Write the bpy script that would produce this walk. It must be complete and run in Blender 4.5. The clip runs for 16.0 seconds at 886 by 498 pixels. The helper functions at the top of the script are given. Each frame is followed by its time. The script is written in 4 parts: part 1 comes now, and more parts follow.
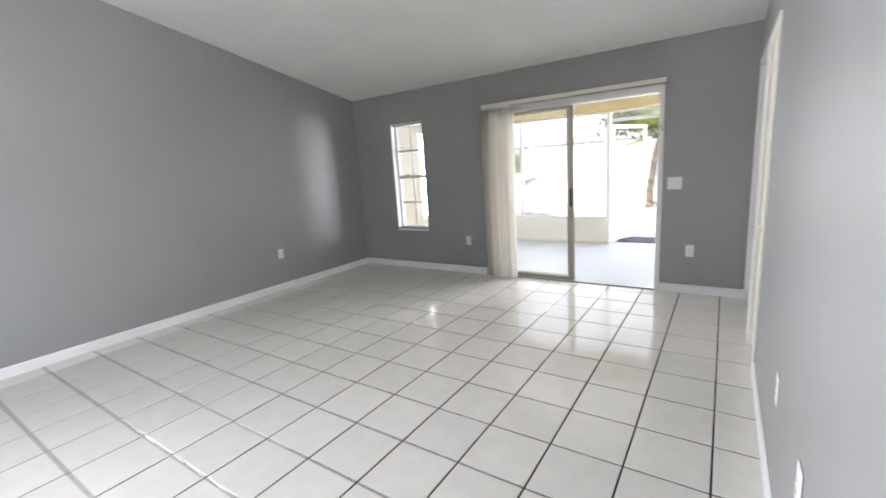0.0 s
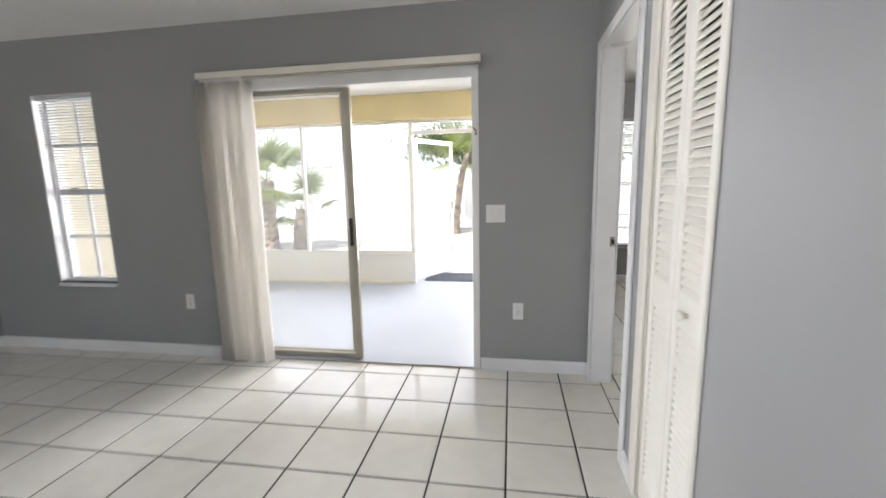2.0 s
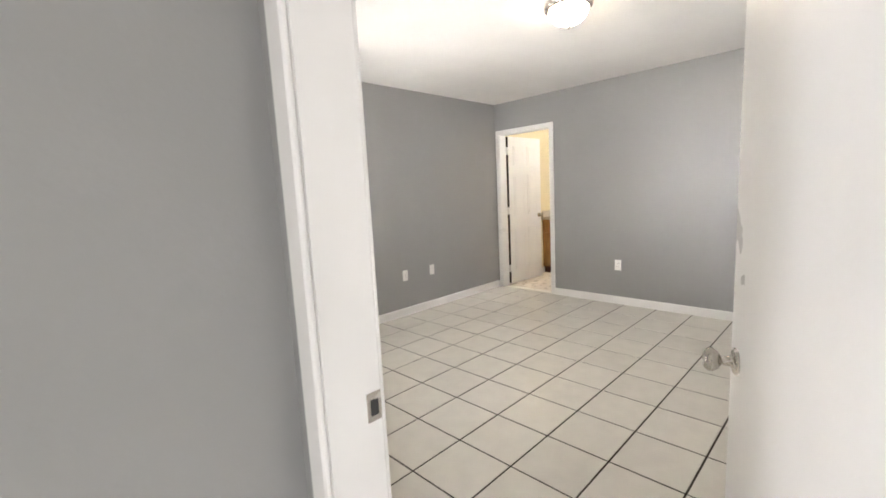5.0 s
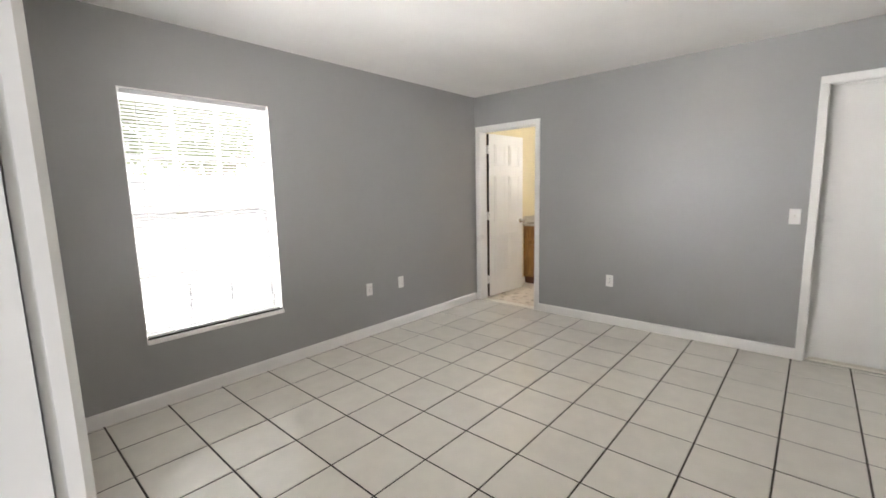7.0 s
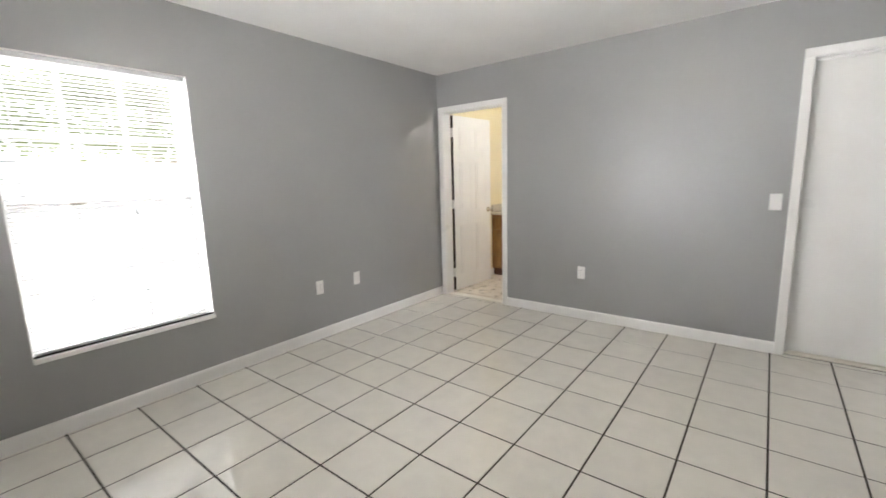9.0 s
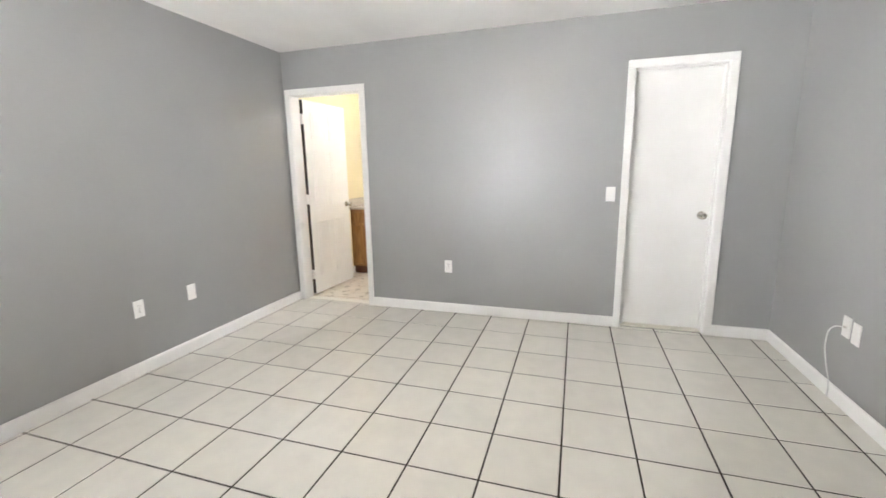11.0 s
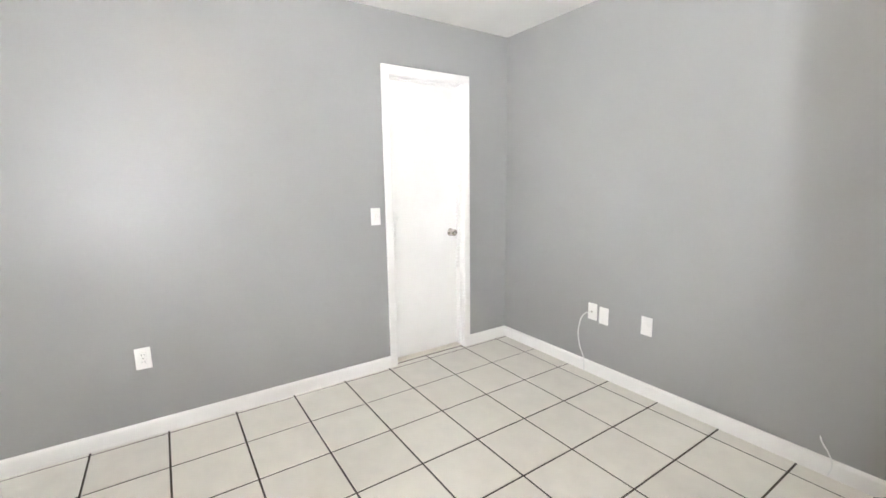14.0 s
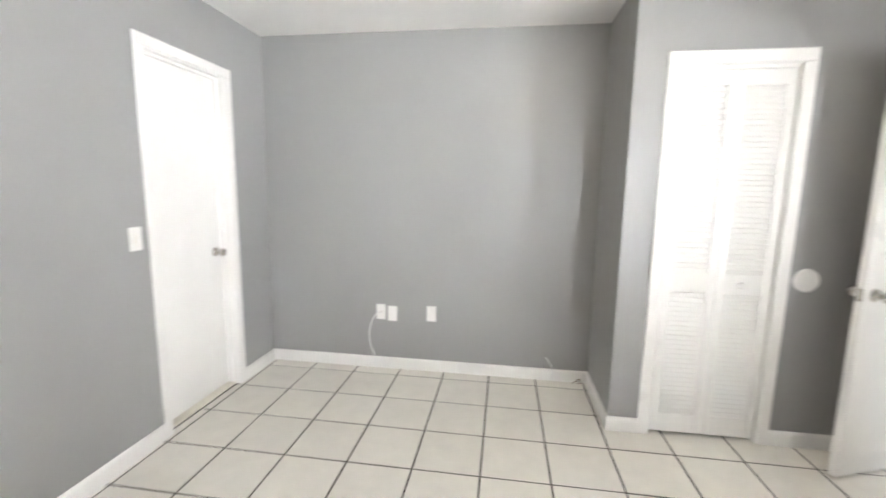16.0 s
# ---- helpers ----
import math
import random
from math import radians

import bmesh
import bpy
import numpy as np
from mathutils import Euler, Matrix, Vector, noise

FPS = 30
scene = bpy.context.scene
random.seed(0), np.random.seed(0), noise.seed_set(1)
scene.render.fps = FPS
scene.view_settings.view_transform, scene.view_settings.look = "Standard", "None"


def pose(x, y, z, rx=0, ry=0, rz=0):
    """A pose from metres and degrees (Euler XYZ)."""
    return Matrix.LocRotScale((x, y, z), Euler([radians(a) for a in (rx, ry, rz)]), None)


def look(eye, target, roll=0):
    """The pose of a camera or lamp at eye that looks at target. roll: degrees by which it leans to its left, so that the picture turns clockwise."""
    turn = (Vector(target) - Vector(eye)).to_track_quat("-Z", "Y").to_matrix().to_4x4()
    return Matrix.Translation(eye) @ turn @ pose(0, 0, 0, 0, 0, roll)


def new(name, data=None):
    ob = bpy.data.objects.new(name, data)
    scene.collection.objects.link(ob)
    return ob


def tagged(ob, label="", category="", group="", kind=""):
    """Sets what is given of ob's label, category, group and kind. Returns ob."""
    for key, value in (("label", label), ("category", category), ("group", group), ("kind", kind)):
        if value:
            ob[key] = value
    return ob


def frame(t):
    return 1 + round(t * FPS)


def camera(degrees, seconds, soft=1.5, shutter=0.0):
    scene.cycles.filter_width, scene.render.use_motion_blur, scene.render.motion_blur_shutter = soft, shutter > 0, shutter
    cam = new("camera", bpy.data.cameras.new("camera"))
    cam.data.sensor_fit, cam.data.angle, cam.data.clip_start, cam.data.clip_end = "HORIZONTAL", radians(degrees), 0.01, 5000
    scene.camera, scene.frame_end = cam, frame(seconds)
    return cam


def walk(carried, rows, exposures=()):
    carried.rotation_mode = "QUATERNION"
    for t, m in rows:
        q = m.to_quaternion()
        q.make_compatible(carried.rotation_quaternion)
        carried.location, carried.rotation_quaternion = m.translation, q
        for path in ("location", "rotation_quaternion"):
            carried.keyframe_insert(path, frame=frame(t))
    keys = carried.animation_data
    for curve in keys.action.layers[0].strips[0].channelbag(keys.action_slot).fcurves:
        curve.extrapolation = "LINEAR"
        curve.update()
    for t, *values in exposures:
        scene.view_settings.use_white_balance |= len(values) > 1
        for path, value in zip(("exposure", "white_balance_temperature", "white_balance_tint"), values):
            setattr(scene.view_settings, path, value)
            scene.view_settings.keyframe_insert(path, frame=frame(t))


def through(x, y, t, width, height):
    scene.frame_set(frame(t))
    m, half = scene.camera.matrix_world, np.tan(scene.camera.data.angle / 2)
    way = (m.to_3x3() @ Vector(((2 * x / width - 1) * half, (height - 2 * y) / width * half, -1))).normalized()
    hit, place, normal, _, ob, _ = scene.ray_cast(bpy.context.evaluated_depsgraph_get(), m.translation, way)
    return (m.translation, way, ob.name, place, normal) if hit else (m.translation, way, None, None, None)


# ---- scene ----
cam = camera(93.2, 16.0, soft=1.6, shutter=0.4)
PATH = [
    (0, (0.114, 0.367, 1.375), (-0.988, 1.991, 0.994), -3.8),
    (0.5, (-0.028, 0.791, 1.384), (-0.803, 2.585, 0.959), -3.3),
    (1, (-0.173, 1.257, 1.297), (-0.525, 3.179, 0.87), 0.1),
    (1.5, (-0.159, 1.747, 1.292), (-0.523, 3.677, 0.915), -0.2),
    (2, (-0.185, 2.221, 1.292), (-0.504, 4.171, 0.978), -1.2),
    (2.5, (-0.234, 2.68, 1.299), (-0.311, 4.66, 1.026), -2.2),
    (3, (-0.218, 3.123, 1.305), (-0.083, 5.1, 1.034), -1.2),
    (3.5, (-0.251, 3.492, 1.318), (0.364, 5.368, 0.999), -2.6),
    (4, (-0.193, 3.805, 1.309), (0.805, 5.508, 0.989), -2.4),
    (4.3, (-0.138, 3.961, 1.316), (0.998, 5.575, 0.996), -1.8),
    (4.5, (-0.11, 4.035, 1.322), (1.128, 5.575, 1.018), -1.9),
    (4.7, (-0.08, 4.111, 1.323), (1.265, 5.565, 1.048), -3.1),
    (6.8, (0.429, 4.588, 1.369), (1.918, 5.89, 1.071), -1.9),
    (7, (0.433, 4.625, 1.353), (1.914, 5.939, 1.077), -1.3),
    (7.5, (0.501, 4.691, 1.344), (1.862, 6.126, 1.049), -0.4),
    (8, (0.592, 4.725, 1.338), (1.82, 6.268, 1.009), -0.7),
    (8.5, (0.727, 4.732, 1.335), (2.102, 6.146, 1.003), -1.3),
    (9, (0.789, 4.761, 1.323), (2.343, 5.977, 0.993), -1.6),
    (9.2, (0.802, 4.794, 1.318), (2.414, 5.934, 1.002), -1.9),
    (11.3, (1.022, 5.02, 1.326), (2.927, 5.509, 0.961), -1.3),
    (11.5, (1.102, 5.04, 1.325), (3.027, 5.451, 0.976), -1.7),
    (12, (1.252, 5.144, 1.326), (3.21, 5.31, 0.953), -1.2),
    (12.5, (1.378, 5.356, 1.307), (3.316, 5.071, 0.907), -1.4),
    (13, (1.546, 5.547, 1.31), (3.385, 4.874, 0.903), -2.3),
    (13.5, (1.76, 5.691, 1.339), (3.533, 4.826, 1.008), -2.1),
    (14, (1.932, 5.924, 1.335), (3.574, 4.829, 1.012), -0.8),
    (14.5, (2.128, 6.167, 1.344), (3.684, 4.955, 1.013), -0.5),
    (15, (2.404, 6.314, 1.348), (3.872, 4.996, 1.02), -1.7),
    (15.5, (2.604, 6.427, 1.354), (3.587, 4.721, 1.002), 0.1),
    (15.6, (2.641, 6.472, 1.349), (3.464, 4.681, 1.01), 0.3),
    (15.8, (2.706, 6.502, 1.358), (3.244, 4.602, 1.042), 0.5),
    (16, (2.764, 6.521, 1.368), (3.046, 4.562, 1.081), 0.9),
]
EXPOSURE = [(0.0, 0.7, 6150, 14), (0.7, 0.85, 6150, 14), (1.5, 0.78, 6200, 14), (2.5, 0.4, 6300, 15), (3.0, 0.1, 6500, 15), (3.5, 0.05, 6700, 15), (4.0, 0.55, 7050, 16), (4.5, 1.55, 6750, 15), (7.0, 1.25, 6350, 14), (8.0, 1.3, 6300, 14), (9.0, 1.4, 6250, 13), (11.5, 1.9, 6180, 13), (12.5, 1.85, 6180, 13), (14.5, 2.2, 6150, 13), (16.0, 2.05, 6150, 13)]
walk(cam, [(t, look(eye, target, roll)) for t, eye, target, roll in PATH], EXPOSURE)

# ---- light ----
SUN_ELEV, SUN_AZ = 58.0, 200.0
world = bpy.data.worlds.new("sky")
scene.world = world
world.use_nodes = True
wn = world.node_tree.nodes
sky = wn.new("ShaderNodeTexSky")
sky.sky_type = 'NISHITA'
sky.sun_disc = False
sky.sun_elevation = radians(SUN_ELEV)
sky.sun_rotation = radians(SUN_AZ)
sky.dust_density, sky.air_density, sky.ozone_density = 1.0, 1.0, 1.0
wn["Background"].inputs["Strength"].default_value = 0.15
world.node_tree.links.new(sky.outputs[0], wn["Background"].inputs["Color"])


def lamp(name, kind, m, energy, colour=(1, 1, 1), **more):
    data = bpy.data.lights.new(name, kind)
    data.energy, data.color = energy, colour
    for key, value in more.items():
        setattr(data, key, value)
    ob = new(name, data)
    ob.matrix_world = m
    return ob


sun_way = Vector((math.sin(radians(SUN_AZ)) * math.cos(radians(SUN_ELEV)), math.cos(radians(SUN_AZ)) * math.cos(radians(SUN_ELEV)), math.sin(radians(SUN_ELEV))))
lamp("sun", 'SUN', look(sun_way * 30, (0, 0, 0)), 4.0, (1.0, 0.95, 0.87), angle=radians(0.6))
# area lamps standing in for daylight
DAY = (0.975, 0.985, 1.03)
PALE_DAY = (1.0, 0.99, 0.975)
# fill lamps in added, unseen openings, to brighten the living room walls
lamp("west_window_daylight", 'AREA', look((-4.5, -0.6, 1.45), (0.3, 0.9, 1.45)), 50, DAY, shape='RECTANGLE', size=1.9, size_y=1.5, spread=radians(85))
lamp("east_window_daylight", 'AREA', look((0.42, -1.45, 1.4), (-4.4, -0.4, 1.4)), 46, DAY, shape='RECTANGLE', size=1.5, size_y=1.5, spread=radians(110))
# lamps added out of sight to brighten the porch and living room walls
lamp("porch_east_daylight", 'AREA', look((-0.1, 7.9, 1.25), (-3.5, 5.06, 1.25)), 24, (0.95, 0.98, 1.0), shape='RECTANGLE', size=0.7, size_y=1.6, spread=radians(80))
lamp("porch_west_daylight", 'AREA', look((-4.82, 7.25, 1.25), (0.3, 3.7, 1.2)), 14, DAY, shape='RECTANGLE', size=0.6, size_y=1.6, spread=radians(70))
# added lamps out in the yard, off to the sides, aimed through the window
lamp("bedroom_window_daylight", 'AREA', look((0.15, 10.2, 1.8), (1.6, 7.7, 1.45)), 200, PALE_DAY, shape='RECTANGLE', size=1.9, size_y=2.4)
lamp("bedroom_window_daylight_east", 'AREA', look((4.4, 10.0, 1.8), (1.6, 7.7, 1.45)), 165, PALE_DAY, shape='RECTANGLE', size=1.6, size_y=2.4)
# hidden lamp added for light thrown up by the sunlit ground under the bedroom window
lamp("bedroom_ground_daylight", 'AREA', look((1.55, 9.9, -0.12), (1.55, 7.6, 1.2)), 16, (1.0, 0.985, 0.95), shape='RECTANGLE', size=3.6, size_y=0.9)
lamp("bedroom_side_daylight", 'AREA', look((0.3, 6.26, 1.25), (5, 6.26, 1.35)), 42, PALE_DAY, shape='RECTANGLE', size=0.95, size_y=1.6)

# ---- materials ----
def material(name, colour, rough=0.5, metal=0.0, var=0.06, scale=5.0, bump=0.0, bump_scale=120.0, rough_var=0.05, random=0.0, dirt=None, dirt_scale=2.0, dirt_amount=0.3):
    m = bpy.data.materials.new(name)
    m.use_nodes = True
    n, l = m.node_tree.nodes, m.node_tree.links
    b = n["Principled BSDF"]
    b.inputs["Metallic"].default_value = metal
    at = n.new("ShaderNodeNewGeometry")

    def noisy(size, detail=4.0):
        t = n.new("ShaderNodeTexNoise")
        t.inputs["Scale"].default_value, t.inputs["Detail"].default_value = size, detail
        l.new(at.outputs["Position"], t.inputs["Vector"])
        return t

    big, fine = noisy(scale), noisy(bump_scale, 3.0)
    ramp = n.new("ShaderNodeMapRange")
    ramp.inputs["From Min"].default_value, ramp.inputs["From Max"].default_value = 0.3, 0.7
    ramp.inputs["To Min"].default_value, ramp.inputs["To Max"].default_value = 1 - var, 1 + var
    l.new(big.outputs["Fac"], ramp.inputs["Value"])
    last = ramp.outputs[0]
    if random:
        info = n.new("ShaderNodeObjectInfo")
        rr = n.new("ShaderNodeMapRange")
        rr.inputs["To Min"].default_value, rr.inputs["To Max"].default_value = 1 - random, 1 + random
        l.new(info.outputs["Random"], rr.inputs["Value"])
        mul = n.new("ShaderNodeMath")
        mul.operation = 'MULTIPLY'
        l.new(last, mul.inputs[0])
        l.new(rr.outputs[0], mul.inputs[1])
        last = mul.outputs[0]
    base = n.new("ShaderNodeVectorMath")
    base.operation = 'SCALE'
    base.inputs[0].default_value = colour
    l.new(last, base.inputs["Scale"])
    out = base.outputs[0]
    if dirt:
        d = noisy(dirt_scale, 8.0)
        dr = n.new("ShaderNodeMapRange")
        dr.inputs["From Min"].default_value, dr.inputs["From Max"].default_value = 0.52, 0.75
        dr.inputs["To Max"].default_value = dirt_amount
        l.new(d.outputs["Fac"], dr.inputs["Value"])
        mix = n.new("ShaderNodeMix")
        mix.data_type = 'RGBA'
        l.new(dr.outputs[0], mix.inputs["Factor"])
        l.new(out, mix.inputs["A"])
        mix.inputs["B"].default_value = (*dirt, 1)
        out = mix.outputs["Result"]
    l.new(out, b.inputs["Base Color"])
    rg = n.new("ShaderNodeMapRange")
    rg.inputs["From Min"].default_value, rg.inputs["From Max"].default_value = 0.3, 0.7
    rg.inputs["To Min"].default_value, rg.inputs["To Max"].default_value = max(0.02, rough - rough_var), min(1, rough + rough_var)
    l.new(big.outputs["Fac"], rg.inputs["Value"])
    l.new(rg.outputs[0], b.inputs["Roughness"])
    if bump:
        bp = n.new("ShaderNodeBump")
        bp.inputs["Strength"].default_value, bp.inputs["Distance"].default_value = bump, 0.004
        l.new(fine.outputs["Fac"], bp.inputs["Height"])
        l.new(bp.outputs[0], b.inputs["Normal"])
    return m


def wood(name, dark, light, rough, stretch):
    m = bpy.data.materials.new(name)
    m.use_nodes = True
    n, l = m.node_tree.nodes, m.node_tree.links
    at, mp, t = n.new("ShaderNodeNewGeometry"), n.new("ShaderNodeMapping"), n.new("ShaderNodeTexNoise")
    mp.inputs["Scale"].default_value = stretch
    t.inputs["Scale"].default_value, t.inputs["Detail"].default_value, t.inputs["Distortion"].default_value = 1.0, 6.0, 0.6
    r = n.new("ShaderNodeValToRGB")
    r.color_ramp.elements[0].position, r.color_ramp.elements[1].position = 0.35, 0.68
    r.color_ramp.elements[0].color, r.color_ramp.elements[1].color = (*dark, 1), (*light, 1)
    l.new(at.outputs["Position"], mp.inputs["Vector"])
    l.new(mp.outputs[0], t.inputs["Vector"])
    l.new(t.outputs["Fac"], r.inputs["Fac"])
    l.new(r.outputs[0], n["Principled BSDF"].inputs["Base Color"])
    n["Principled BSDF"].inputs["Roughness"].default_value = rough
    return m


def glass(name, tint=(1, 1, 1), rough=0.0):
    m = bpy.data.materials.new(name)
    m.use_nodes = True
    b = m.node_tree.nodes["Principled BSDF"]
    b.inputs["Base Color"].default_value = (*tint, 1)
    b.inputs["Roughness"].default_value = rough
    b.inputs["Transmission Weight"].default_value = 1.0
    b.inputs["IOR"].default_value = 1.05
    return m


def glow(name, colour, strength):
    m = bpy.data.materials.new(name)
    m.use_nodes = True
    b = m.node_tree.nodes["Principled BSDF"]
    b.inputs["Base Color"].default_value = (*colour, 1)
    b.inputs["Emission Color"].default_value = (*colour, 1)
    b.inputs["Emission Strength"].default_value = strength
    return m


def leafy(name, colour, through=0.4, var=0.25, random=0.15):
    m = material(name, colour, 0.5, var=var, scale=3.0, random=random)
    n, l = m.node_tree.nodes, m.node_tree.links
    tr, mx = n.new("ShaderNodeBsdfTranslucent"), n.new("ShaderNodeMixShader")
    tr.inputs["Color"].default_value = (*[min(1, c * 1.6) for c in colour], 1)
    mx.inputs[0].default_value = through
    l.new(n["Principled BSDF"].outputs[0], mx.inputs[1])
    l.new(tr.outputs[0], mx.inputs[2])
    l.new(mx.outputs[0], n["Material Output"].inputs["Surface"])
    return m


PAINT = material("grey_satin_paint", (0.3, 0.3, 0.289), 0.36, var=0.035, scale=1.3, bump=0.12, bump_scale=90, rough_var=0.03)
PAINT.node_tree.nodes["Principled BSDF"].inputs["Specular IOR Level"].default_value = 0.7
CEIL = material("white_textured_ceiling", (0.78, 0.77, 0.74), 0.9, var=0.03, scale=2, bump=0.6, bump_scale=55)
TRIM = material("white_gloss_trim", (0.8, 0.79, 0.76), 0.32, var=0.03, scale=3, bump=0.05, bump_scale=40, dirt=(0.6, 0.57, 0.5), dirt_scale=4, dirt_amount=0.07)
CREAM = material("cream_door_paint", (0.77, 0.735, 0.64), 0.38, var=0.03, scale=4, bump=0.05, bump_scale=60, dirt=(0.55, 0.5, 0.4), dirt_scale=5, dirt_amount=0.12)
TILE = material("glazed_cream_tile", (0.79, 0.76, 0.69), 0.09, var=0.035, scale=9, bump=0.02, bump_scale=14, rough_var=0.04, random=0.03)
TILE.node_tree.nodes["Principled BSDF"].inputs["Specular IOR Level"].default_value = 0.8
GROUT = material("dark_grout", (0.035, 0.025, 0.019), 0.85, var=0.35, scale=2.5, bump=0.3, bump_scale=200, dirt=(0.16, 0.13, 0.11), dirt_scale=1.1, dirt_amount=0.4)
STRIP = material("yellowed_strip", (0.62, 0.58, 0.3), 0.6, var=0.2, scale=9)
BATHGROUT = material("pale_bath_grout", (0.48, 0.43, 0.36), 0.85, var=0.15, scale=6)
BATHTILE = material("beige_bath_tile", (0.68, 0.61, 0.5), 0.3, var=0.08, scale=12, random=0.05)
BATHWALL = material("pale_yellow_paint", (0.75, 0.66, 0.42), 0.5, var=0.04, scale=2, bump=0.1)
STUCCO = material("yellow_stucco", (0.62, 0.53, 0.31), 0.85, var=0.07, scale=1.5, bump=0.6, bump_scale=45)
PALESTUCCO = material("pale_cream_stucco", (0.7, 0.65, 0.53), 0.85, var=0.06, scale=1.5, bump=0.6, bump_scale=45)
PLASTIC = material("white_plastic", (0.8, 0.79, 0.76), 0.3, var=0.01, scale=8)
VINYL = material("white_vinyl", (0.8, 0.8, 0.79), 0.4, var=0.03, scale=1.0, random=0.02)
BRONZE = material("almond_aluminium", (0.4, 0.37, 0.29), 0.42, metal=0.15, var=0.08, scale=6)
STEEL = material("brushed_nickel", (0.55, 0.52, 0.47), 0.25, metal=1.0, var=0.05, scale=40)
DARK = material("dark_slot", (0.02, 0.02, 0.02), 0.7)
PVC = leafy("off_white_vane", (0.86, 0.81, 0.71), 0.5, 0.05, 0.05)
# one white slat twice: brightened for the narrow window, dimmed to look backlit
SLAT_BRIGHT = leafy("brightened_blind_slat", (0.78, 0.77, 0.73), 0.4, 0.02, 0.02)
SLAT_DIM = leafy("dimmed_blind_slat", (0.6, 0.6, 0.59), 0.02, 0.02, 0.02)
SLAB = material("painted_lanai_floor", (0.46, 0.49, 0.55), 0.35, var=0.06, scale=1.8, bump=0.15, bump_scale=70, dirt=(0.4, 0.4, 0.4), dirt_scale=0.9, dirt_amount=0.25)
SHINGLE = material("grey_shingle", (0.42, 0.42, 0.42), 0.9, var=0.08, scale=2.0, bump=0.15, bump_scale=12)
CONCRETE = material("pale_concrete", (0.5, 0.48, 0.44), 0.9, var=0.1, scale=3, bump=0.3)
GROUND = material("sandy_grass", (0.56, 0.52, 0.43), 0.95, var=0.3, scale=1.4, bump=0.6, bump_scale=30, dirt=(0.36, 0.35, 0.24), dirt_scale=0.7, dirt_amount=0.6)
GLASS = glass("clear_glass")


def veiled(m, amount, colour):
    """A painted veil of glare on glass, or fine mesh: part of the surface scatters light to both sides."""
    n, l = m.node_tree.nodes, m.node_tree.links
    both, mx = n.new("ShaderNodeMixShader"), n.new("ShaderNodeMixShader")
    df, tr = n.new("ShaderNodeBsdfDiffuse"), n.new("ShaderNodeBsdfTranslucent")
    df.inputs["Color"].default_value = tr.inputs["Color"].default_value = (*colour, 1)
    both.inputs[0].default_value, mx.inputs[0].default_value = 0.6, amount
    first = n["Material Output"].inputs["Surface"].links[0].from_socket
    l.new(df.outputs[0], both.inputs[1])
    l.new(tr.outputs[0], both.inputs[2])
    l.new(first, mx.inputs[1])
    l.new(both.outputs[0], mx.inputs[2])
    l.new(mx.outputs[0], n["Material Output"].inputs["Surface"])
    return m


def clear(name):
    m = bpy.data.materials.new(name)
    m.use_nodes = True
    n, l = m.node_tree.nodes, m.node_tree.links
    n.remove(n["Principled BSDF"])
    l.new(n.new("ShaderNodeBsdfTransparent").outputs[0], n["Material Output"].inputs["Surface"])
    return m


# the patio panes get a whitish veil in place of glare
GLARE_GLASS = veiled(glass("glare_veiled_glass"), 0.022, (0.85, 0.86, 0.85))
MESH = veiled(clear("insect_screen"), 0.04, (0.75, 0.76, 0.76))
REDCUP = material("red_plastic", (0.42, 0.035, 0.02), 0.35, var=0.04)
CUPIN = material("white_cup_inside", (0.8, 0.78, 0.76), 0.4)
OAK = wood("honey_oak", (0.26, 0.12, 0.035), (0.46, 0.25, 0.085), 0.4, (30, 30, 3))
TOE = wood("dark_red_toe_kick", (0.09, 0.03, 0.015), (0.14, 0.05, 0.025), 0.5, (6, 6, 40))
COUNTER = material("speckled_counter", (0.6, 0.54, 0.44), 0.25, var=0.25, scale=60)
MIRROR = material("mirror", (0.9, 0.9, 0.9), 0.02, metal=1.0, var=0, rough_var=0.0)
BLACKWOOD = material("dark_frame", (0.03, 0.02, 0.015), 0.4)
MAT = material("grey_door_mat", (0.13, 0.14, 0.17), 0.95, var=0.2, scale=20, bump=0.8, bump_scale=150)
BARK = material("palm_bark", (0.3, 0.25, 0.2), 0.95, var=0.3, scale=9, bump=0.8, bump_scale=40)
FROND = leafy("palm_frond", (0.25, 0.29, 0.14), 0.55)
FROND2 = leafy("yellow_green_frond", (0.2, 0.24, 0.05))
BUSH = leafy("far_foliage", (0.18, 0.22, 0.09), 0.5)
CABLE = material("white_cable", (0.7, 0.7, 0.68), 0.4)
DOME = glow("lit_frosted_glass", (1.0, 0.86, 0.65), 15.0)
DOME_PORCH = glow("lit_porch_glass", (1.0, 0.92, 0.8), 1.3)
DOME_BATH = glow("lit_bathroom_glass", (1.0, 0.98, 0.97), 28.0)

# ---- building helpers ----
def add_box(bm, a, b, bevel=0.0, segments=1):
    """A box from corner a to corner b, its edges rounded by bevel."""
    x0, y0, z0 = (min(p, q) for p, q in zip(a, b))
    x1, y1, z1 = (max(p, q) for p, q in zip(a, b))
    made = bmesh.ops.create_cube(bm, size=1.0, matrix=Matrix.LocRotScale(((x0 + x1) / 2, (y0 + y1) / 2, (z0 + z1) / 2), None, (x1 - x0, y1 - y0, z1 - z0)))
    if bevel:
        edges = list({e for v in made["verts"] for e in v.link_edges})
        bmesh.ops.bevel(bm, geom=edges, offset=bevel, segments=segments, affect='EDGES', profile=0.5)
    return bm


def box_bm(a, b, bevel=0.0, segments=1):
    return add_box(bmesh.new(), a, b, bevel, segments)


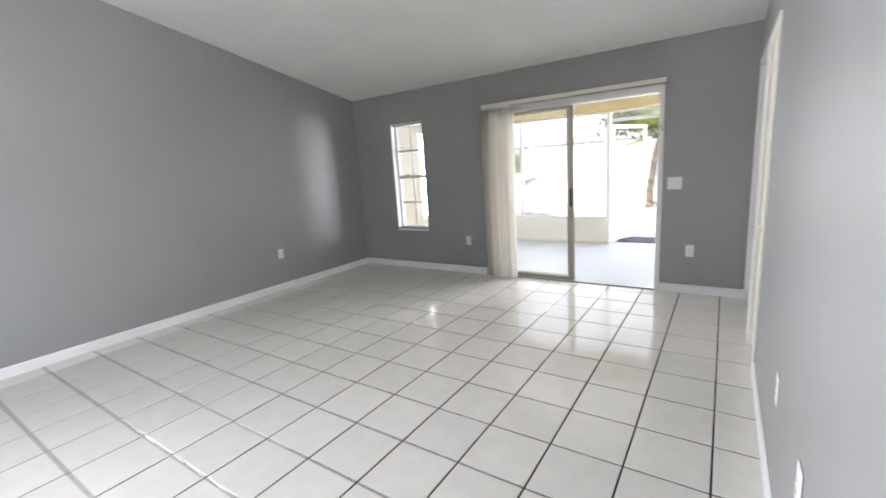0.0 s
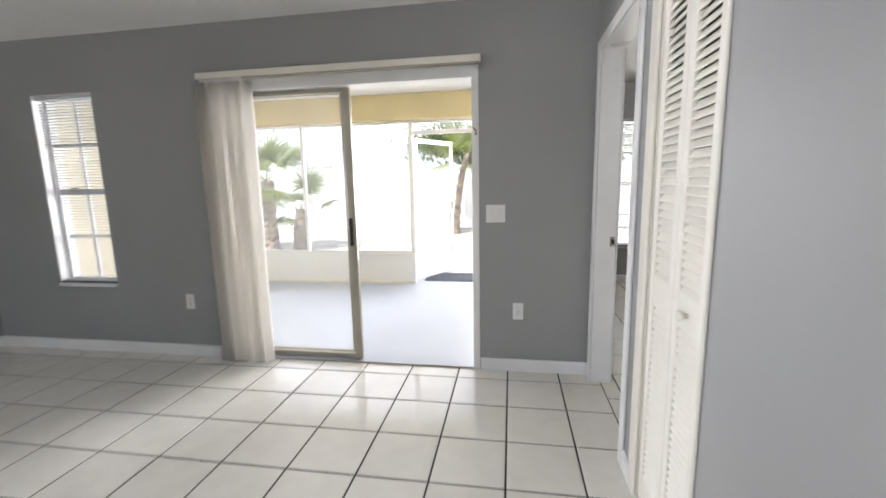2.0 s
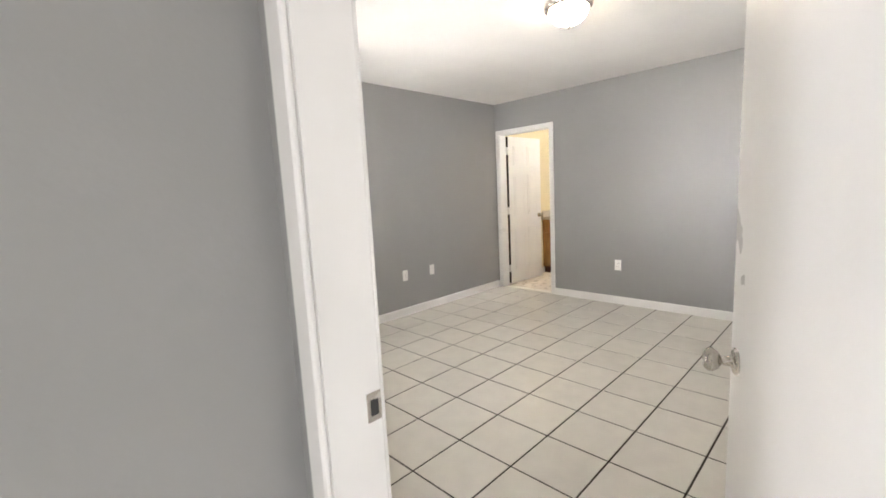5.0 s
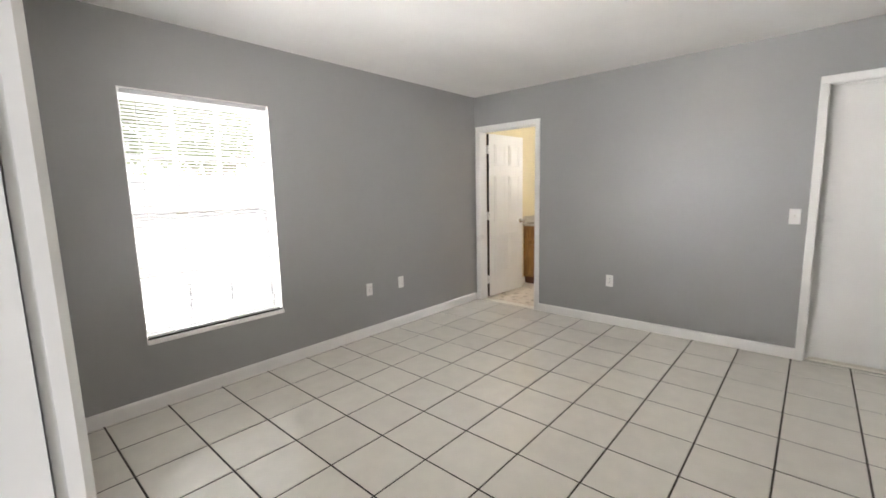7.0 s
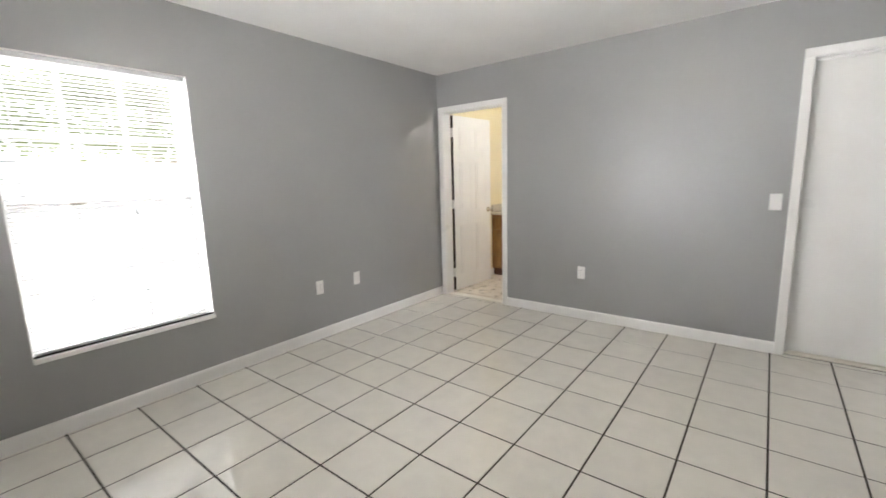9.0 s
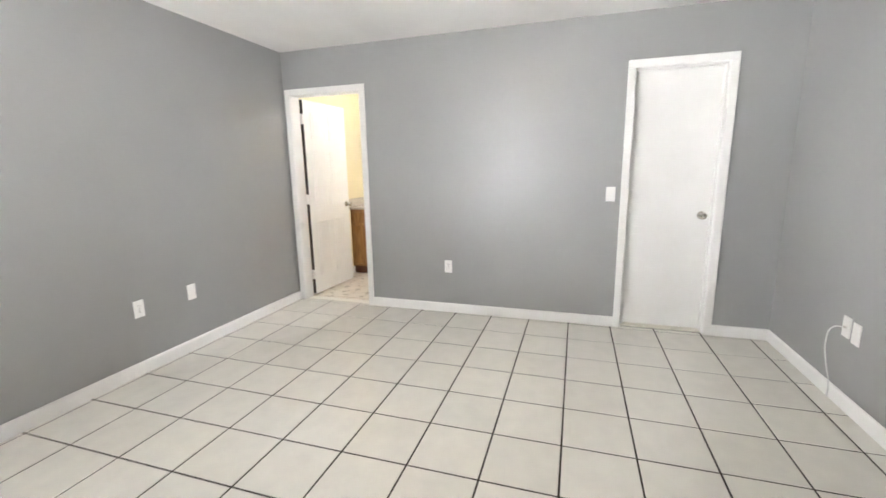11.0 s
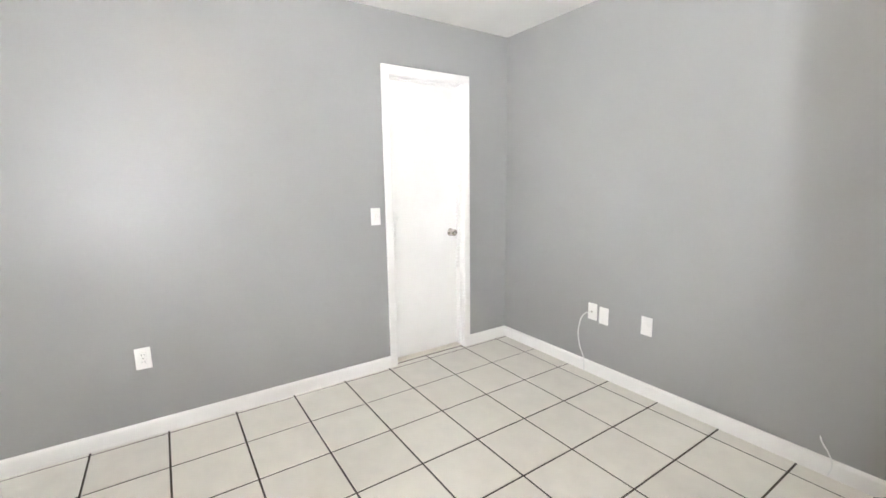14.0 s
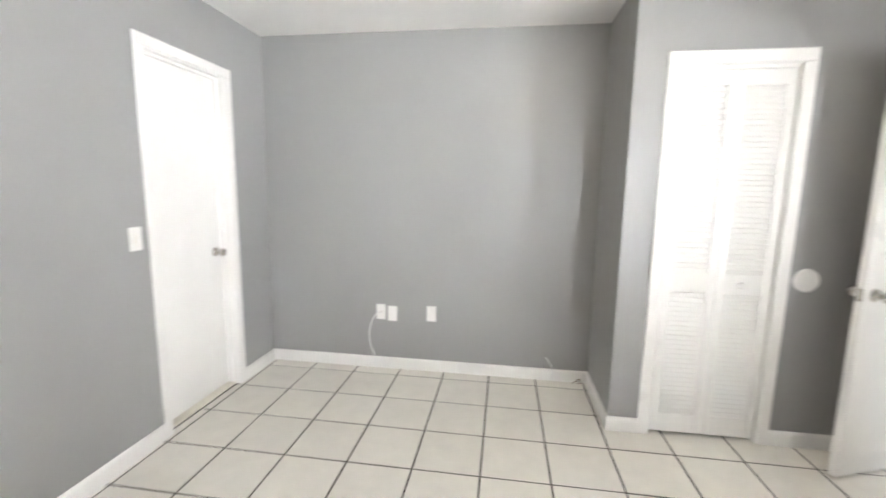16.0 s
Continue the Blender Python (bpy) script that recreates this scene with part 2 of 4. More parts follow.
def lathe(bm, profile, m=None, steps=24):
    """Turn (radius, height) pairs round the z axis, then place by m."""
    rings = []
    for r, z in profile:
        rings.append([bm.verts.new((r * math.cos(2 * math.pi * k / steps), r * math.sin(2 * math.pi * k / steps), z)) for k in range(steps)])
    for lo, hi in zip(rings, rings[1:]):
        for k in range(steps):
            bm.faces.new((lo[k], lo[(k + 1) % steps], hi[(k + 1) % steps], hi[k]))
    bm.faces.new(rings[0][::-1])
    bm.faces.new(rings[-1])
    for f in bm.faces:
        f.smooth = True
    if m is not None:
        bmesh.ops.transform(bm, matrix=m, verts=[v for ring in rings for v in ring])
    return bm


def mesh_of(name, bm, mats):
    data = bpy.data.meshes.new(name)
    bmesh.ops.recalc_face_normals(bm, faces=bm.faces)
    bm.to_mesh(data)
    bm.free()
    for m in mats if isinstance(mats, (list, tuple)) else [mats]:
        data.materials.append(m)
    return data


def part(name, bm, mat, parent=None, label=""):
    ob = new(name, mesh_of(name, bm, mat))
    ob.parent = parent
    return tagged(ob, label)


def thing(name, m, label, category, group="", kind=""):
    ob = new(name)
    ob.empty_display_size = 0.1
    ob.matrix_basis = m if isinstance(m, Matrix) else Matrix.Translation(m)
    return tagged(ob, label, category, group, kind)


def structure(name, bm, mat, label, category):
    return tagged(part(name, bm, mat), label, category, kind="structure")


def solid(x, y, z, holes=(), outside=None):
    """A block with holes through it. holes: (x0, x1, y0, y1, z0, z1). outside: a normal whose faces take the second material."""
    cuts = [sorted({*span, *[v for hole in holes for v in hole[2 * k:2 * k + 2] if span[0] < v < span[1]]}) for k, span in enumerate((x, y, z))]
    nx, ny, nz = (len(c) - 1 for c in cuts)

    def full(i, j, k):
        if not (0 <= i < nx and 0 <= j < ny and 0 <= k < nz):
            return False
        c = [(cuts[a][n] + cuts[a][n + 1]) / 2 for a, n in enumerate((i, j, k))]
        return not any(h[0] < c[0] < h[1] and h[2] < c[1] < h[3] and h[4] < c[2] < h[5] for h in holes)

    bm, verts = bmesh.new(), {}

    def vert(i, j, k):
        if (i, j, k) not in verts:
            verts[i, j, k] = bm.verts.new((cuts[0][i], cuts[1][j], cuts[2][k]))
        return verts[i, j, k]

    for i in range(nx):
        for j in range(ny):
            for k in range(nz):
                if not full(i, j, k):
                    continue
                for axis in range(3):
                    for side in (0, 1):
                        step = [0, 0, 0]
                        step[axis] = 1 if side else -1
                        if full(i + step[0], j + step[1], k + step[2]):
                            continue
                        u, v = [a for a in range(3) if a != axis]
                        ring = []
                        for du, dv in ((0, 0), (1, 0), (1, 1), (0, 1)):
                            p = [i, j, k]
                            p[axis] += side
                            p[u] += du
                            p[v] += dv
                            ring.append(vert(*p))
                        f = bm.faces.new(ring)
                        if outside and tuple(step) == outside:
                            f.material_index = 1
    return bm


# ---- plan ----
LW, LN, LE, LS = -4.43, 4.985, 0.325, -2.6      # living room: west, north, east, south faces
BW, BN, BE, BS = 0.445, 7.724, 4.54, 3.554      # bedroom
CW, RX = 4.15, 2.13                             # closet wall and its corner
CEILING, SLOPE = 2.425, 0.2
SLIDER = (-2.225, -0.39, 2.03)
SMALLWIN = (-3.764, -3.232, 0.556, 2.0)
BEDWIN = (1.09, 2.002, 0.448, 2.002)
SIDEWIN = (5.8, 6.72, 0.5, 2.002)
DOOR1 = (4.108, 4.874, 2.02)                     # living to bedroom
FOLD1 = (3.395, 3.86, 1.99)                    # living closet
FOLD2 = (1.355, 1.905, 2.0)                     # bedroom closet
BATHDOOR = (6.915, 7.645, 2.025)
STOREDOOR = (3.997, 4.597, 2.03)
FRONTWIN = (-3.4, -0.9, 0.6, 2.2)               # front windows, behind the walker
# unseen openings in the side walls, added for the two fill lamps
WEST_FILL_GAP = (-1.6, 0.4, 0.6, 2.2)
EAST_FILL_GAP = (-2.2, -0.7, 0.65, 2.15)
T = 0.02                                        # jamb board

walls = [
    ("wall_living_north", solid((LW - 0.15, 0.295), (LN, LN + 0.15), (0, 2.7), [(*SLIDER[:2], 4, 6, -1, SLIDER[2]), (SMALLWIN[0], SMALLWIN[1], 4, 6, SMALLWIN[2], SMALLWIN[3])], (0, 1, 0)), [PAINT, STUCCO]),
    ("wall_living_west", solid((LW - 0.15, LW), (LS - 0.15, LN), (0, 4.1), [(-5, -4, WEST_FILL_GAP[0], WEST_FILL_GAP[1], WEST_FILL_GAP[2], WEST_FILL_GAP[3])], (-1, 0, 0)), [PAINT, STUCCO]),
    ("wall_living_south", solid((LW, BW), (LS - 0.15, LS), (0, 4.1), [(FRONTWIN[0], FRONTWIN[1], -4, 0, FRONTWIN[2], FRONTWIN[3])], (0, -1, 0)), [PAINT, STUCCO]),
    ("wall_living_east", solid((LE, BW), (LS, LN), (0, 4.1), [(0, 1, DOOR1[0] - T, DOOR1[1] + T, -1, DOOR1[2] + T), (0, 1, FOLD1[0] - T, FOLD1[1] + T, -1, FOLD1[2] + T), (0, 1, *EAST_FILL_GAP)]), PAINT),
    ("wall_bedroom_west", solid((0.295, BW), (LN, BN), (0, 2.7), [(0, 1, SIDEWIN[0], SIDEWIN[1], SIDEWIN[2], SIDEWIN[3])], (-1, 0, 0)), [PAINT, STUCCO]),
    ("wall_bedroom_north", solid((0.295, BE + 0.06), (BN, BN + 0.2), (0, 2.7), [(BEDWIN[0], BEDWIN[1], 7, 8.5, BEDWIN[2], BEDWIN[3])], (0, 1, 0)), [PAINT, STUCCO]),
    ("wall_bedroom_east", solid((BE, BE + 0.12), (BS - 0.12, BN), (0, CEILING), [(4, 5, BATHDOOR[0] - T, BATHDOOR[1] + T, -1, BATHDOOR[2] + T), (4, 5, STOREDOOR[0] - T, STOREDOOR[1] + T, -1, STOREDOOR[2] + T)], (1, 0, 0)), [PAINT, BATHWALL]),
    ("wall_bedroom_south", solid((RX - 0.1, BE), (BS - 0.12, BS), (0, CEILING)), PAINT),
    ("wall_bedroom_return", solid((RX - 0.1, RX), (BS, CW - 0.1), (0, CEILING)), PAINT),
    ("wall_closet", solid((BW, RX), (CW - 0.1, CW), (0, CEILING), [(FOLD2[0] - T, FOLD2[1] + T, 4, 5, -1, FOLD2[2] + T)]), PAINT),
    ("wall_closet_partition", solid((1.05, 1.13), (3.0, CW - 0.1), (0, CEILING)), PAINT),
    ("wall_closet_back", solid((BW, RX - 0.1), (2.9, 3.0), (0, CEILING)), PAINT),
    ("wall_closet_side", solid((RX - 0.1, RX), (2.9, BS - 0.12), (0, CEILING)), PAINT),
    ("wall_store", solid((BE + 0.12, 6.4), (BS - 0.12, BS), (0, CEILING)), BATHWALL),
    ("wall_bath_south", solid((BE + 0.12, 6.25), (5.3, 5.4), (0, CEILING)), BATHWALL),
    ("wall_bath_north", solid((BE + 0.06, 6.4), (BN, BN + 0.2), (0, 2.7)), BATHWALL),
    ("wall_bath_east", solid((6.25, 6.4), (BS, BN), (0, CEILING)), BATHWALL),
]
for name, bm, mats in walls:
    structure(name, bm, mats, "grey satin painted wall" if mats is PAINT or (isinstance(mats, list) and mats[0] is PAINT) else "pale yellow painted bathroom wall", "wall")

# ceilings
bm = bmesh.new()
run = LN - LS
ring = [(LW, LN, CEILING - 0.03), (LE, LN, CEILING - 0.03), (LE, LS, CEILING - 0.03 + SLOPE * run), (LW, LS, CEILING - 0.03 + SLOPE * run)]
lo = [bm.verts.new(p) for p in ring]
hi = [bm.verts.new((x, y, z + 0.12)) for x, y, z in ring]
bm.faces.new(lo)
bm.faces.new(hi[::-1])
for k in range(4):
    bm.faces.new((lo[k], lo[(k + 1) % 4], hi[(k + 1) % 4], hi[k]))
structure("ceiling_living", bm, CEIL, "white textured vaulted ceiling", "ceiling")
structure("ceiling_bedroom", box_bm((BW, 2.9, CEILING), (6.25, BN, CEILING + 0.12)), CEIL, "white textured flat ceiling", "ceiling")
structure("ceiling_lanai", box_bm((-4.9, LN + 0.15, 2.4), (0.295, 8.05, 2.52)), CEIL, "white flat porch ceiling", "ceiling")

# sub-floors carrying the tiles
slab_living = structure("floor_living", box_bm((LW, LS, -0.12), (LE + 0.065, LN, -0.0025)), GROUT, "glossy cream ceramic tile floor with dark grout", "floor")
slab_bedroom = structure("floor_bedroom", box_bm((LE + 0.065, 2.9, -0.12), (BE + 0.06, BN, -0.0025)), GROUT, "glossy cream ceramic tile floor with dark grout", "floor")
slab_bath = structure("floor_bath", box_bm((BE + 0.06, BS, -0.12), (6.25, BN, -0.004)), BATHGROUT, "beige ceramic bathroom tile floor", "floor")
structure("floor_lanai", box_bm((-4.75, LN, -0.2), (0.295, 8.0, -0.05)), SLAB, "pale grey painted concrete porch floor", "floor")


def baseboard(x0, y0, x1, y1, nx, ny):
    """A board along a wall's foot from one end to the other; (nx, ny) points into the room."""
    bm, h, d = bmesh.new(), 0.085, 0.013
    prof = [(0.0005, 0.0), (d, 0.0), (d, h - 0.016), (d - 0.003, h - 0.006), (d - 0.008, h), (0.0005, h)]
    ends = [[bm.verts.new((x + nx * o, y + ny * o, z)) for o, z in prof] for x, y in ((x0, y0), (x1, y1))]
    for k in range(len(prof)):
        n = (k + 1) % len(prof)
        bm.faces.new((ends[0][k], ends[0][n], ends[1][n], ends[1][k]))
    bm.faces.new(ends[0])
    bm.faces.new(ends[1][::-1])
    return structure("baseboard", bm, TRIM, "white painted baseboard along the wall", "baseboard")


C = 0.06                                        # casing width
baseboard(LW, LS, LW, LN - 0.013, 1, 0)
baseboard(LW, LN, SLIDER[0] - 0.01, LN, 0, -1)
baseboard(SLIDER[1] + 0.005, LN, LE - 0.013, LN, 0, -1)
baseboard(LE, DOOR1[1] + C, LE, LN, -1, 0)
baseboard(LE, FOLD1[1] + 0.078, LE, DOOR1[0] - C, -1, 0)
baseboard(LE, LS, LE, FOLD1[0] - 0.031, -1, 0)
baseboard(LW, LS, LE, LS, 0, 1)
baseboard(BW, DOOR1[1] + C, BW, BN - 0.013, 1, 0)
baseboard(BW, BN, BE - 0.013, BN, 0, -1)
baseboard(BE, BATHDOOR[1] + C, BE, BN - 0.013, -1, 0)
baseboard(BE, STOREDOOR[1] + C, BE, BATHDOOR[0] - C, -1, 0)
baseboard(BE, BS + 0.013, BE, STOREDOOR[0] - C, -1, 0)
baseboard(RX, BS, BE, BS, 0, 1)
baseboard(RX, BS + 0.013, RX, CW, 1, 0)
baseboard(FOLD2[1] + C, CW, RX + 0.013, CW, 0, 1)
baseboard(BW + 0.03, CW, FOLD2[0] - C, CW, 0, 1)
baseboard(BE + 0.12, BN, 6.25, BN, 0, -1)


def frame_of(parent, width, top, depth, sides=(1, -1), casing=C, mat=TRIM, casing_2=None):
    """Jambs, head and casings of an opening. Local x runs along the wall, local y through it from face 0 to depth."""
    part("jamb", box_bm((-T, 0.001, 0), (0, depth - 0.001, top)), mat, parent)
    part("jamb", box_bm((width, 0.001, 0), (width + T, depth - 0.001, top)), mat, parent)
    part("head_jamb", box_bm((-T, 0.001, top), (width + T, depth - 0.001, top + T)), mat, parent)
    far = casing_2 or casing
    for s in sides:
        y0, y1 = (-0.014, 0.0) if s > 0 else (depth, depth + 0.014)
        for x0, x1 in ((-casing, -0.004), (width + 0.004, width + far)):
            part("casing", box_bm((x0, y0, 0), (x1, y1, top + 0.004), 0.004), mat, parent)
        part("head_casing", box_bm((-casing, y0, top + 0.004), (width + far, y1, top + casing), 0.004), mat, parent)


def knob(parent, x, y, z, out):
    """A round lever-size knob; out is +1 or -1 along local y."""
    bm = bmesh.new()
    lathe(bm, [(0.031, 0), (0.031, 0.004), (0.026, 0.008), (0.012, 0.011), (0.011, 0.03), (0.02, 0.036), (0.027, 0.046), (0.027, 0.056), (0.02, 0.064), (0.006, 0.067)],
          pose(x, y, z, -90 if out > 0 else 90), 20)
    return part("door_knob", bm, STEEL, parent, "round brushed nickel knob")


# doors: local x along the wall, local y away from the viewer's side
door_1 = thing("door_1", pose(LE, DOOR1[1], 0, 0, 0, -90), "white painted open bedroom doorway with plain flat leaf", "door", kind="structure")
w1 = DOOR1[1] - DOOR1[0]
frame_of(door_1, w1, DOOR1[2], BW - LE)
for x0, x1 in ((w1 - 0.005, w1),):
    part("door_stop", box_bm((x0, 0.045, 0), (x1, 0.075, DOOR1[2])), TRIM, door_1)
strike = part("strike_plate", box_bm((0.0, 0.085, 0.885), (0.003, 0.118, 0.945), 0.001), STEEL, door_1, "nickel strike plate")
part("strike_hole", box_bm((0.0015, 0.093, 0.898), (0.0045, 0.11, 0.93)), DARK, strike)
leaf_at = Matrix.Translation((w1 - 0.002, 0.094, 0)) @ pose(0, 0, 0, 0, 0, -69.5)
leaf = part("leaf", box_bm((-w1 - 0.012, -0.035, 0.012), (0, 0.0, DOOR1[2] - 0.004), 0.002), TRIM, door_1)
leaf.matrix_basis = leaf_at
for z in (0.2, 1.0, 1.8):
    part("hinge", box_bm((-0.006, 0.0, z), (0.006, 0.012, z + 0.09), 0.002), STEEL, leaf)
knob(leaf, -w1 + 0.05, 0.0, 0.915, 1)
knob(leaf, -w1 + 0.05, -0.035, 0.915, -1)
mortise = part("hinge_mortise", box_bm((-0.001, -0.0335, 1.03), (0.0008, -0.012, 1.107)), TRIM, leaf, "old hinge mortise with screw holes")
for sy, sz in ((-0.029, 1.036), (-0.016, 1.038), (-0.024, 1.066), (-0.013, 1.099)):
    part("screw_hole", box_bm((0.0006, sy - 0.0018, sz - 0.0018), (0.0014, sy + 0.0018, sz + 0.0018)), DARK, mortise)
part("mortise_crack", box_bm((0.0006, -0.032, 1.1065), (0.0014, -0.011, 1.1085)), DARK, mortise)
part("latch_plate", box_bm((-w1 - 0.0135, -0.03, 0.885), (-w1 - 0.0105, -0.005, 0.945)), STEEL, leaf)

door_2 = thing("door_2", pose(BE, BATHDOOR[1], 0, 0, 0, -90), "white panelled bathroom door standing half open", "door", kind="structure")
w2 = BATHDOOR[1] - BATHDOOR[0]
frame_of(door_2, w2, BATHDOOR[2], 0.12)
part("threshold", box_bm((0, 0.02, -0.002), (w2, 0.1, 0.004), 0.002), CREAM, door_2)
leaf = part("leaf", box_bm((0.0, -0.035, 0.014), (w2 - 0.02, 0.0, BATHDOOR[2] - 0.006), 0.002), TRIM, door_2)
leaf.matrix_basis = Matrix.Translation((-0.012, 0.147, 0)) @ pose(0, 0, 0, 0, 0, 86)
for px0, px1 in ((0.1, 0.315), (0.395, 0.61)):
    for pz0, pz1 in ((0.2, 0.78), (0.95, 1.52), (1.64, 1.9)):
        bm = box_bm((px0, -0.041, pz0), (px1, -0.0345, pz1), 0.006, 2)
        add_box(bm, (px0 + 0.03, -0.045, pz0 + 0.03), (px1 - 0.03, -0.0405, pz1 - 0.03), 0.004)
        part("raised_panel", bm, TRIM, leaf)
for z in (0.18, 0.98, 1.78):
    part("hinge", box_bm((-0.016, -0.036, z), (-0.0022, 0.0, z + 0.1), 0.002), TRIM, leaf, "white painted hinge")
# dark strip drawn on the leaf edge as the shadow gap beside the jamb
part("hinge_edge", box_bm((-0.002, -0.0345, 0.02), (-0.0004, -0.0005, BATHDOOR[2] - 0.01)), BLACKWOOD, leaf, "dark strip painted for the shaded gap at the hinges")
knob(leaf, w2 - 0.08, -0.035, 0.93, -1)

door_3 = thing("door_3", pose(BE, STOREDOOR[1], 0, 0, 0, -90), "white flat slab closet door, closed", "door", kind="structure")
w3 = STOREDOOR[1] - STOREDOOR[0]
frame_of(door_3, w3, STOREDOOR[2], 0.12)
leaf = part("leaf", box_bm((0.003, 0.075, 0.018), (w3 - 0.003, 0.11, STOREDOOR[2] - 0.003), 0.002), TRIM, door_3)
part("draught_strip", box_bm((0.002, 0.05, -0.001), (w3 - 0.002, 0.112, 0.009), 0.002), STRIP, door_3, "yellowed strip under the door")
knob(leaf, w3 - 0.065, 0.075, 0.935, -1)
for x0, x1 in ((0.0, 0.019), (w3 - 0.012, w3)):
    part("door_stop", box_bm((x0, 0.045, 0), (x1, 0.0745, STOREDOOR[2])), TRIM, door_3)
part("door_stop", box_bm((0.019, 0.045, STOREDOOR[2] - 0.012), (w3 - 0.012, 0.0745, STOREDOOR[2])), TRIM, door_3)
part("threshold", box_bm((0, 0.03, -0.002), (w3, 0.11, 0.012), 0.003), CREAM, door_3, "yellowed strip under the door")


def bifold(name, m, width, top, depth, mat, label, knob_leaf, gap=0.018, casing=0.065, casing_2=None, tilt=-36):
    """A two-leaf louvred folding door in its frame; local y runs away from the viewer."""
    root = thing(name, m, label, "bifold door", kind="structure")
    frame_of(root, width, top, depth, sides=(1,), mat=mat, casing=casing, casing_2=casing_2)
    part("track", box_bm((0.002, 0.008, top - 0.02), (width - 0.002, 0.033, top - 0.001)), mat, root)
    lw, st = (width - 0.014) / 2, 0.04
    slat = bmesh.new()
    sl, sw = lw - 2 * st + 0.008, 0.036
    add_box(slat, (-sl / 2, -0.0035, -sw / 2), (sl / 2, 0.0035, sw / 2), 0.0025)
    bmesh.ops.rotate(slat, verts=slat.verts, cent=(0, 0, 0), matrix=Matrix.Rotation(radians(tilt), 3, 'X'))
    slat = mesh_of("slat", slat, mat)
    for side in (0, 1):
        x0 = 0.005 + side * (lw + 0.004)
        panel = part("door_panel", box_bm((x0, 0.006, gap), (x0 + st, 0.034, top - 0.022), 0.003), mat, root)
        part("stile", box_bm((x0 + lw - st, 0.006, gap), (x0 + lw, 0.034, top - 0.022), 0.003), mat, panel)
        for z0, z1 in ((gap, 0.13), (0.83, 0.94), (top - 0.1, top - 0.022)):
            part("rail", box_bm((x0 + st - 0.001, 0.0075, z0), (x0 + lw - st + 0.001, 0.0325, z1), 0.002), mat, panel)
        for z0, z1 in ((0.13, 0.83), (0.94, top - 0.1)):
            n = round((z1 - z0) / 0.0272)
            for k in range(n):
                ob = new("slat", slat)
                ob.parent = panel
                ob.location = (x0 + lw / 2, 0.02, z0 + (k + 0.5) * (z1 - z0) / n)
        if side == knob_leaf:
            kb = lathe(bmesh.new(), [(0.009, 0), (0.008, 0.012), (0.016, 0.018), (0.018, 0.026), (0.012, 0.032), (0.003, 0.034)], pose(x0 + (st / 2 if side else lw - st / 2) + (0.09 if side else -0.09), 0.008, 0.885, 90), 16)
            part("pull_knob", kb, mat, panel)
    return root


bifold("bifold_door_1", pose(LE, FOLD1[1], 0, 0, 0, -90), FOLD1[1] - FOLD1[0], FOLD1[2], BW - LE, CREAM, "cream louvred bifold closet door, closed", 1, casing=0.078, casing_2=0.03)
bifold("bifold_door_2", pose(FOLD2[1], CW, 0, 0, 0, 180), FOLD2[1] - FOLD2[0], FOLD2[2], 0.1, TRIM, "white louvred bifold closet door, closed", 1, tilt=-24)


def sash_window(name, m, width, bottom, top, depth, cols, rows, label):
    """A single-hung window with grids, set back in a plain reveal; local y runs outward."""
    root = thing(name, m, label, "window", kind="structure")
    fw, y0, y1 = 0.035, depth - 0.075, depth - 0.01
    part("window_frame", box_bm((0, y0, bottom), (fw, y1, top), 0.003), VINYL, root)
    part("window_frame", box_bm((width - fw, y0, bottom), (width, y1, top), 0.003), VINYL, root)
    part("window_frame", box_bm((fw, y0, top - fw), (width - fw, y1, top), 0.003), VINYL, root)
    part("window_frame", box_bm((fw, y0, bottom), (width - fw, y1, bottom + fw), 0.003), VINYL, root)
    part("window_sill", box_bm((-0.0, -0.02, bottom - 0.022), (width, y0, bottom + 0.006), 0.004), TRIM, root)
    part("reveal", box_bm((0.0, 0.001, bottom + 0.006), (0.005, y0, top - 0.005)), TRIM, root)
    part("reveal", box_bm((width - 0.005, 0.001, bottom + 0.006), (width, y0, top - 0.005)), TRIM, root)
    part("reveal", box_bm((0.0, 0.001, top - 0.005), (width, y0, top)), TRIM, root)
    mid = (bottom + top) / 2
    part("meeting_rail", box_bm((fw, y0 + 0.004, mid - 0.022), (width - fw, y1 - 0.01, mid + 0.022), 0.003), VINYL, root)
    # dark strip stands for the shadow between blind and sill
    part("sill_channel", box_bm((0.006, 0.0, bottom + 0.0062), (width - 0.006, 0.012, bottom + 0.0155)), DARK, root, "dark strip painted for the shaded gap along the sill")
    part("sash_lock", box_bm((width * 0.3, y0 - 0.02, mid + 0.012), (width * 0.3 + 0.07, y0 + 0.01, mid + 0.034), 0.004), BRONZE, root)
    for z0, z1 in ((bottom + fw, mid - 0.022), (mid + 0.022, top - fw)):
        g = part("pane", box_bm((fw, y0 + 0.03, z0), (width - fw, y0 + 0.034, z1)), GLASS, root)
        g.visible_shadow = False
        for c in range(1, cols):
            x = fw + (width - 2 * fw) * c / cols
            part("muntin", box_bm((x - 0.0125, y0 + 0.022, z0), (x + 0.0125, y0 + 0.042, z1), 0.002), VINYL, root)
        for r in range(1, rows):
            z = z0 + (z1 - z0) * r / rows
            part("muntin", box_bm((fw, y0 + 0.0225, z - 0.0125), (width - fw, y0 + 0.0415, z + 0.0125), 0.002), VINYL, root)
    return root


